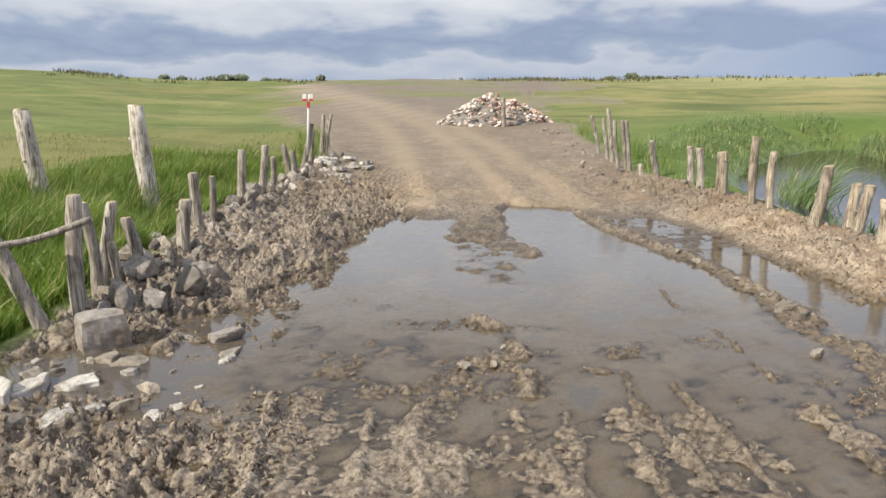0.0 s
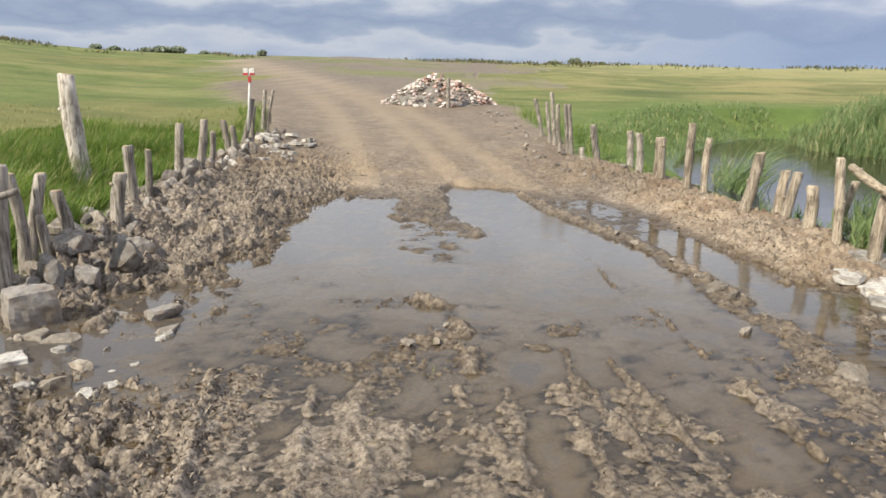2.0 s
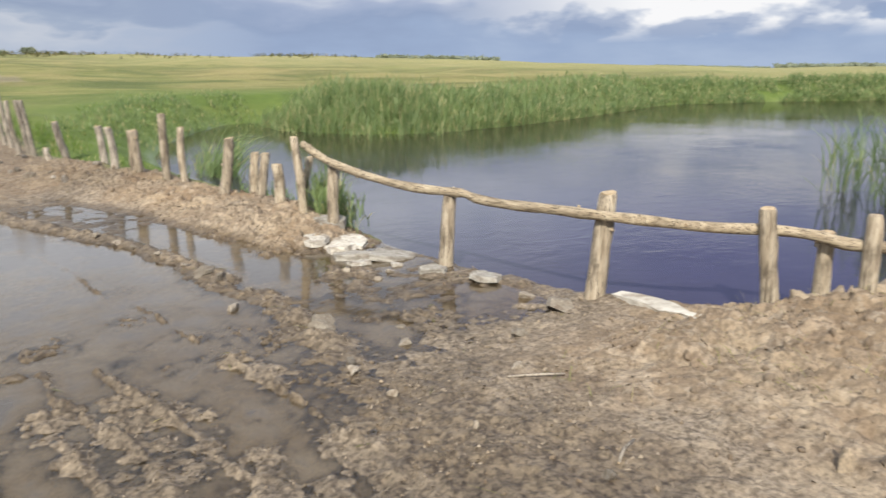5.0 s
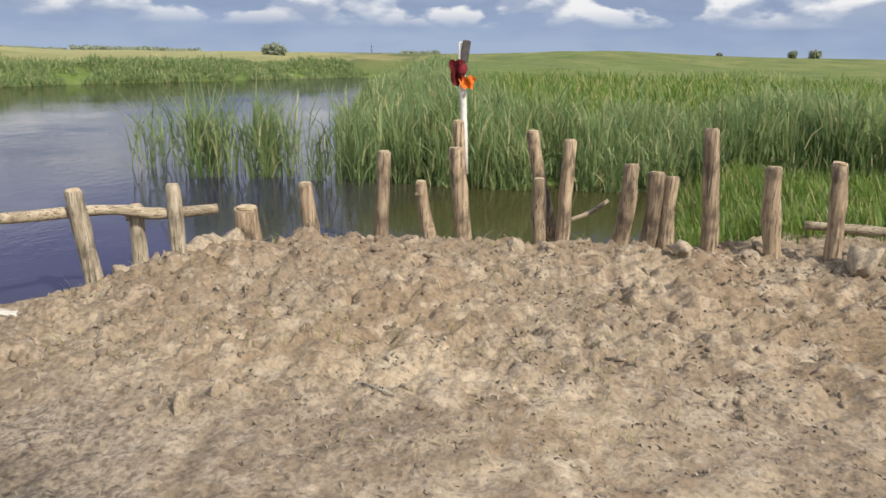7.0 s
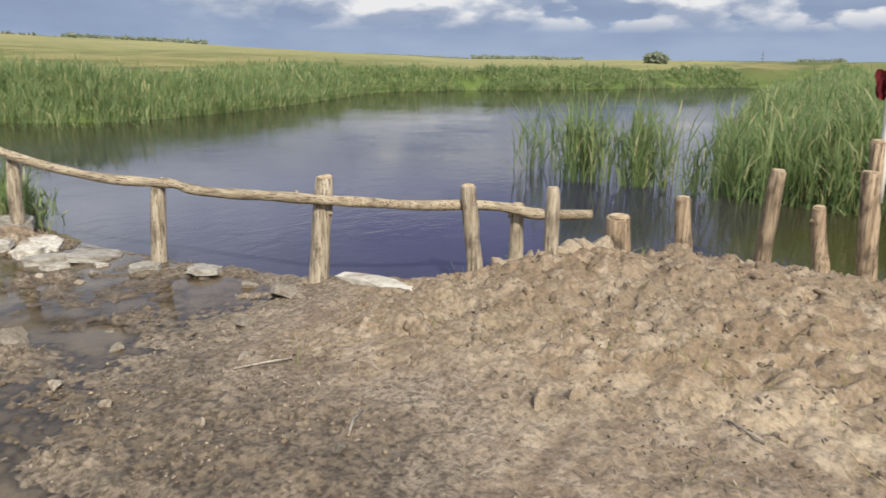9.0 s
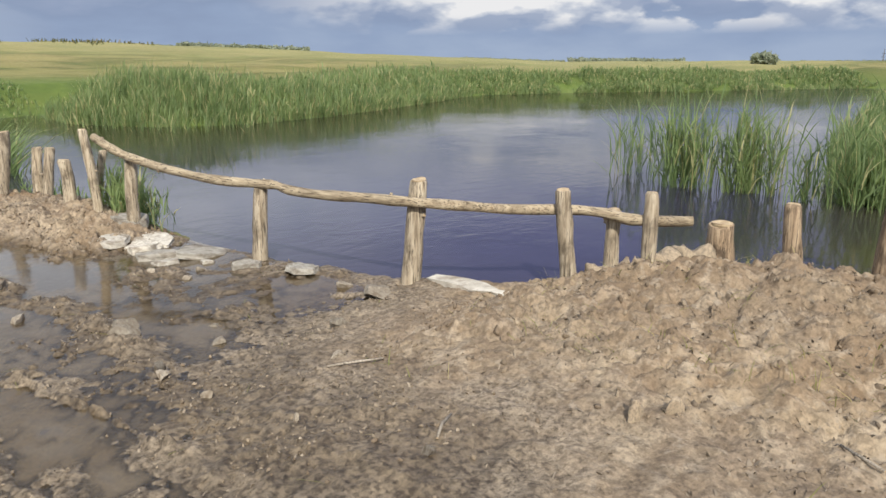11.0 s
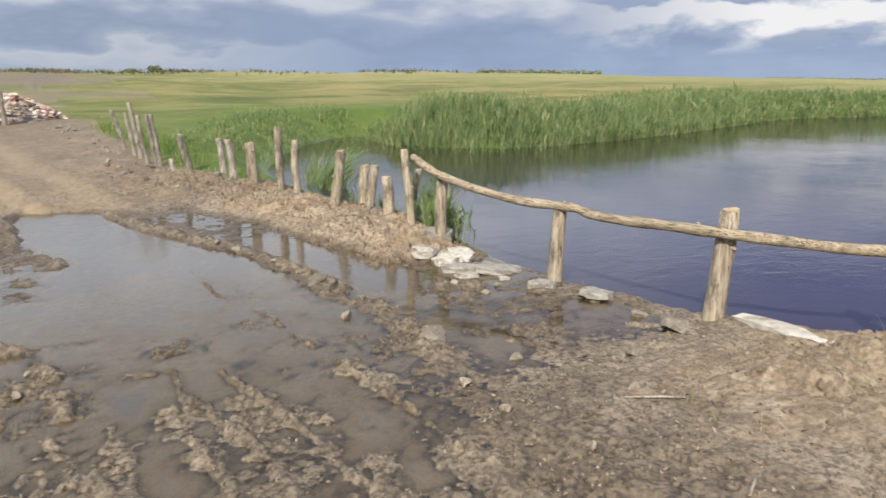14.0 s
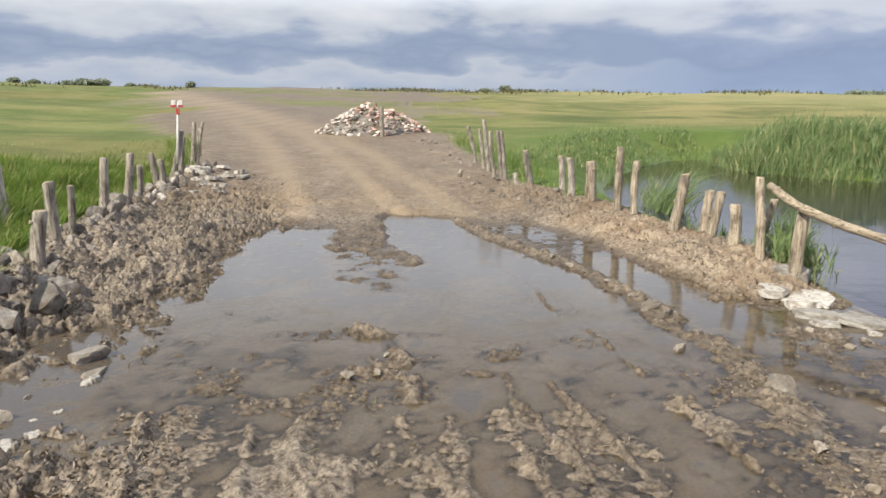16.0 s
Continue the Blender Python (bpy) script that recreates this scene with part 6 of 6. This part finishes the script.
def flag_pole():
    """Whitewashed stick with a board and knotted rags at its head."""
    root = tagged(new("flag_pole"), "whitewashed stick with dark board and red-orange rags", "marker pole")
    root.location = (5.72, -0.225, 0.3)
    me = pole_mesh([(0, -0.022, 0.40), (0, -0.012, 0.65), (0, 0.005, 0.95), (0, 0.03, 1.40)], [0.026, 0.025, 0.025, 0.022], 10, 0.8, WHITEPAINT, ENDWOOD)
    me.name = "stick"
    new("stick", me).parent = root
    bm = bmesh.new()
    bmesh.ops.create_cube(bm, size=1, matrix=Matrix.Translation((-0.035, -0.005, 1.33)) @ Matrix.Rotation(radians(7), 4, "X") @ Matrix.Diagonal((0.016, 0.062, 0.16, 1)))
    bmesh.ops.bevel(bm, geom=bm.edges[:], offset=0.006, segments=2, affect="EDGES")
    part("board", bm, DARKBOARD, root, "dark weathered board")
    turned = Matrix.Rotation(radians(90), 4, "Z")
    for name, seed, mat, at, w, h, lab in (("red_rag", 2, REDCLOTH, (-0.05, 0.055, 1.27), 0.11, 0.19, "dark red cloth rag"), ("orange_rag", 7, ORANGECLOTH, (-0.06, -0.03, 1.15), 0.13, 0.09, "bright orange cloth rag")):
        bm = rag(seed, w, h, 0.02)
        bmesh.ops.transform(bm, matrix=Matrix.Translation(at) @ turned, verts=bm.verts[:])
        part(name, bm, mat, root, lab)
    bm = bmesh.new()
    bmesh.ops.create_icosphere(bm, subdivisions=2, radius=0.045, matrix=Matrix.Translation((-0.02, 0.02, 1.2)) @ Matrix.Diagonal((0.9, 1.0, 1.3, 1)))
    for v in bm.verts:
        v.co += v.co.normalized() * 0.006 * noise.noise(v.co * 40)
    part("knot", bm, REDCLOTH, root, "knotted dark red cloth")
    return root


road_marker()
flag_pole()
LUMPS = [chunk(800 + k, 0.85, 1.1) for k in range(5)]
for lump in LUMPS:
    lump.materials.append(DRYCLOD)
    lump.polygons.foreach_set("use_smooth", [True] * len(lump.polygons))
# heavy lumps on the heap, one beside the sawn stump
for x, y, w, h in ((5.20, 1.56, 0.36, 0.30), (5.3, 1.42, 0.28, 0.24), (5.0, 1.66, 0.3, 0.16), (2.89, 0.93, 0.14, 0.10), (3.0, 0.81, 0.1, 0.08), (4.75, -2.85, 0.3, 0.2), (4.95, -1.75, 0.26, 0.12), (5.0, -0.62, 0.24, 0.1), (4.6, 2.0, 0.2, 0.1), (4.75, 1.85, 0.18, 0.09)):
    stone(LUMPS[int(w * 97) % 5], x, y, w, h, "heavy lump of dried mud on the earth heap", "mud lumps", sink=-0.05 if w > 0.4 else 0.2, name="mud_lump")


def pale_slab():
    """A long pale stone lying along the edge of the breach."""
    bm = bmesh.new()
    bmesh.ops.create_cube(bm, size=1)
    bmesh.ops.subdivide_edges(bm, edges=bm.edges[:], cuts=5, use_grid_fill=True)
    for v in bm.verts:
        u = v.co.x + 0.5
        v.co = Vector((v.co.x * 0.92, v.co.y * (0.10 + 0.05 * math.sin(u * 5)), v.co.z * (0.07 - 0.03 * u)))
        v.co += Vector((0, 0.05, 0.02)) * noise.noise(v.co * 6) + Vector((0.02, 0.014, 0.012)) * noise.noise(v.co * 21)
    me = bpy.data.meshes.new("pale_slab")
    bm.to_mesh(me), bm.free()
    me.materials.append(WHITESTONE)
    ob = new("pale_slab", me)
    a, b = Vector((4.1, 3.02, 0)), Vector((4.02, 2.2, 0))
    d = b - a
    ob.location = (*((a + b) / 2).xy, max(here(4.06, 2.6), 0.0) - 0.004)
    ob.rotation_euler = (0, -0.06, math.atan2(d.y, d.x))
    return tagged(ob, "long pale flat stone along the water's edge", "stone")


pale_slab()


def litter():
    """Straw, roots and thin twigs mixed into the dug earth."""
    rnd = np.random.RandomState(12)
    n = 1500
    x, y = rnd.uniform(2.6, 5.4, n), rnd.uniform(-3.6, 2.3, n)
    tuft = (lumps(x, y, 0.5, 95) > 0.1)
    x, y = x[tuft], y[tuft]
    z = land_height(x, y)
    h = rnd.uniform(0.02, 0.10, len(x))
    blades("heap_straw", x, y, z - 0.005, h, rnd.uniform(0.003, 0.006, len(x)), rnd.uniform(0.04, 0.16, len(x)), rnd.uniform(0, 6.3, len(x)), STRAW, "dry straw and roots sticking out of the dug earth", "straw")
    n = 500
    x, y = rnd.uniform(-3.6, 3.6, n), rnd.uniform(1.4, 12, n)
    z = land_height(x, y)
    k = z > 0.004
    x, y, z = x[k], y[k], z[k]
    m = len(x)
    blades("road_straw", x, y, z + 0.004, np.full(m, 0.012), rnd.uniform(0.004, 0.008, m), rnd.uniform(0.04, 0.18, m), rnd.uniform(0, 6.3, m), STRAW, "bits of straw trodden into the mud", "straw")
    for px, py, turn, size in ((2.35, 1.55, 0.4, 0.22), (2.6, 2.35, 2.6, 0.3), (-2.1, 11.6, 0.1, 0.55), (3.1, 0.1, 1.0, 0.2)):
        z0 = here(px, py) + 0.012
        me = pole_mesh([(-size / 2, 0, 0), (0, 0.012, 0.008), (size / 2, 0, 0.0)], [0.006, 0.007, 0.005], 6, px, GREYWOOD, ENDWOOD)
        me.name = "twig"
        ob = new("twig", me)
        ob.location, ob.rotation_euler = (px, py, z0), (0, 0, turn)
        tagged(ob, "thin dry twig lying on the mud", "twig", "twigs")


litter()
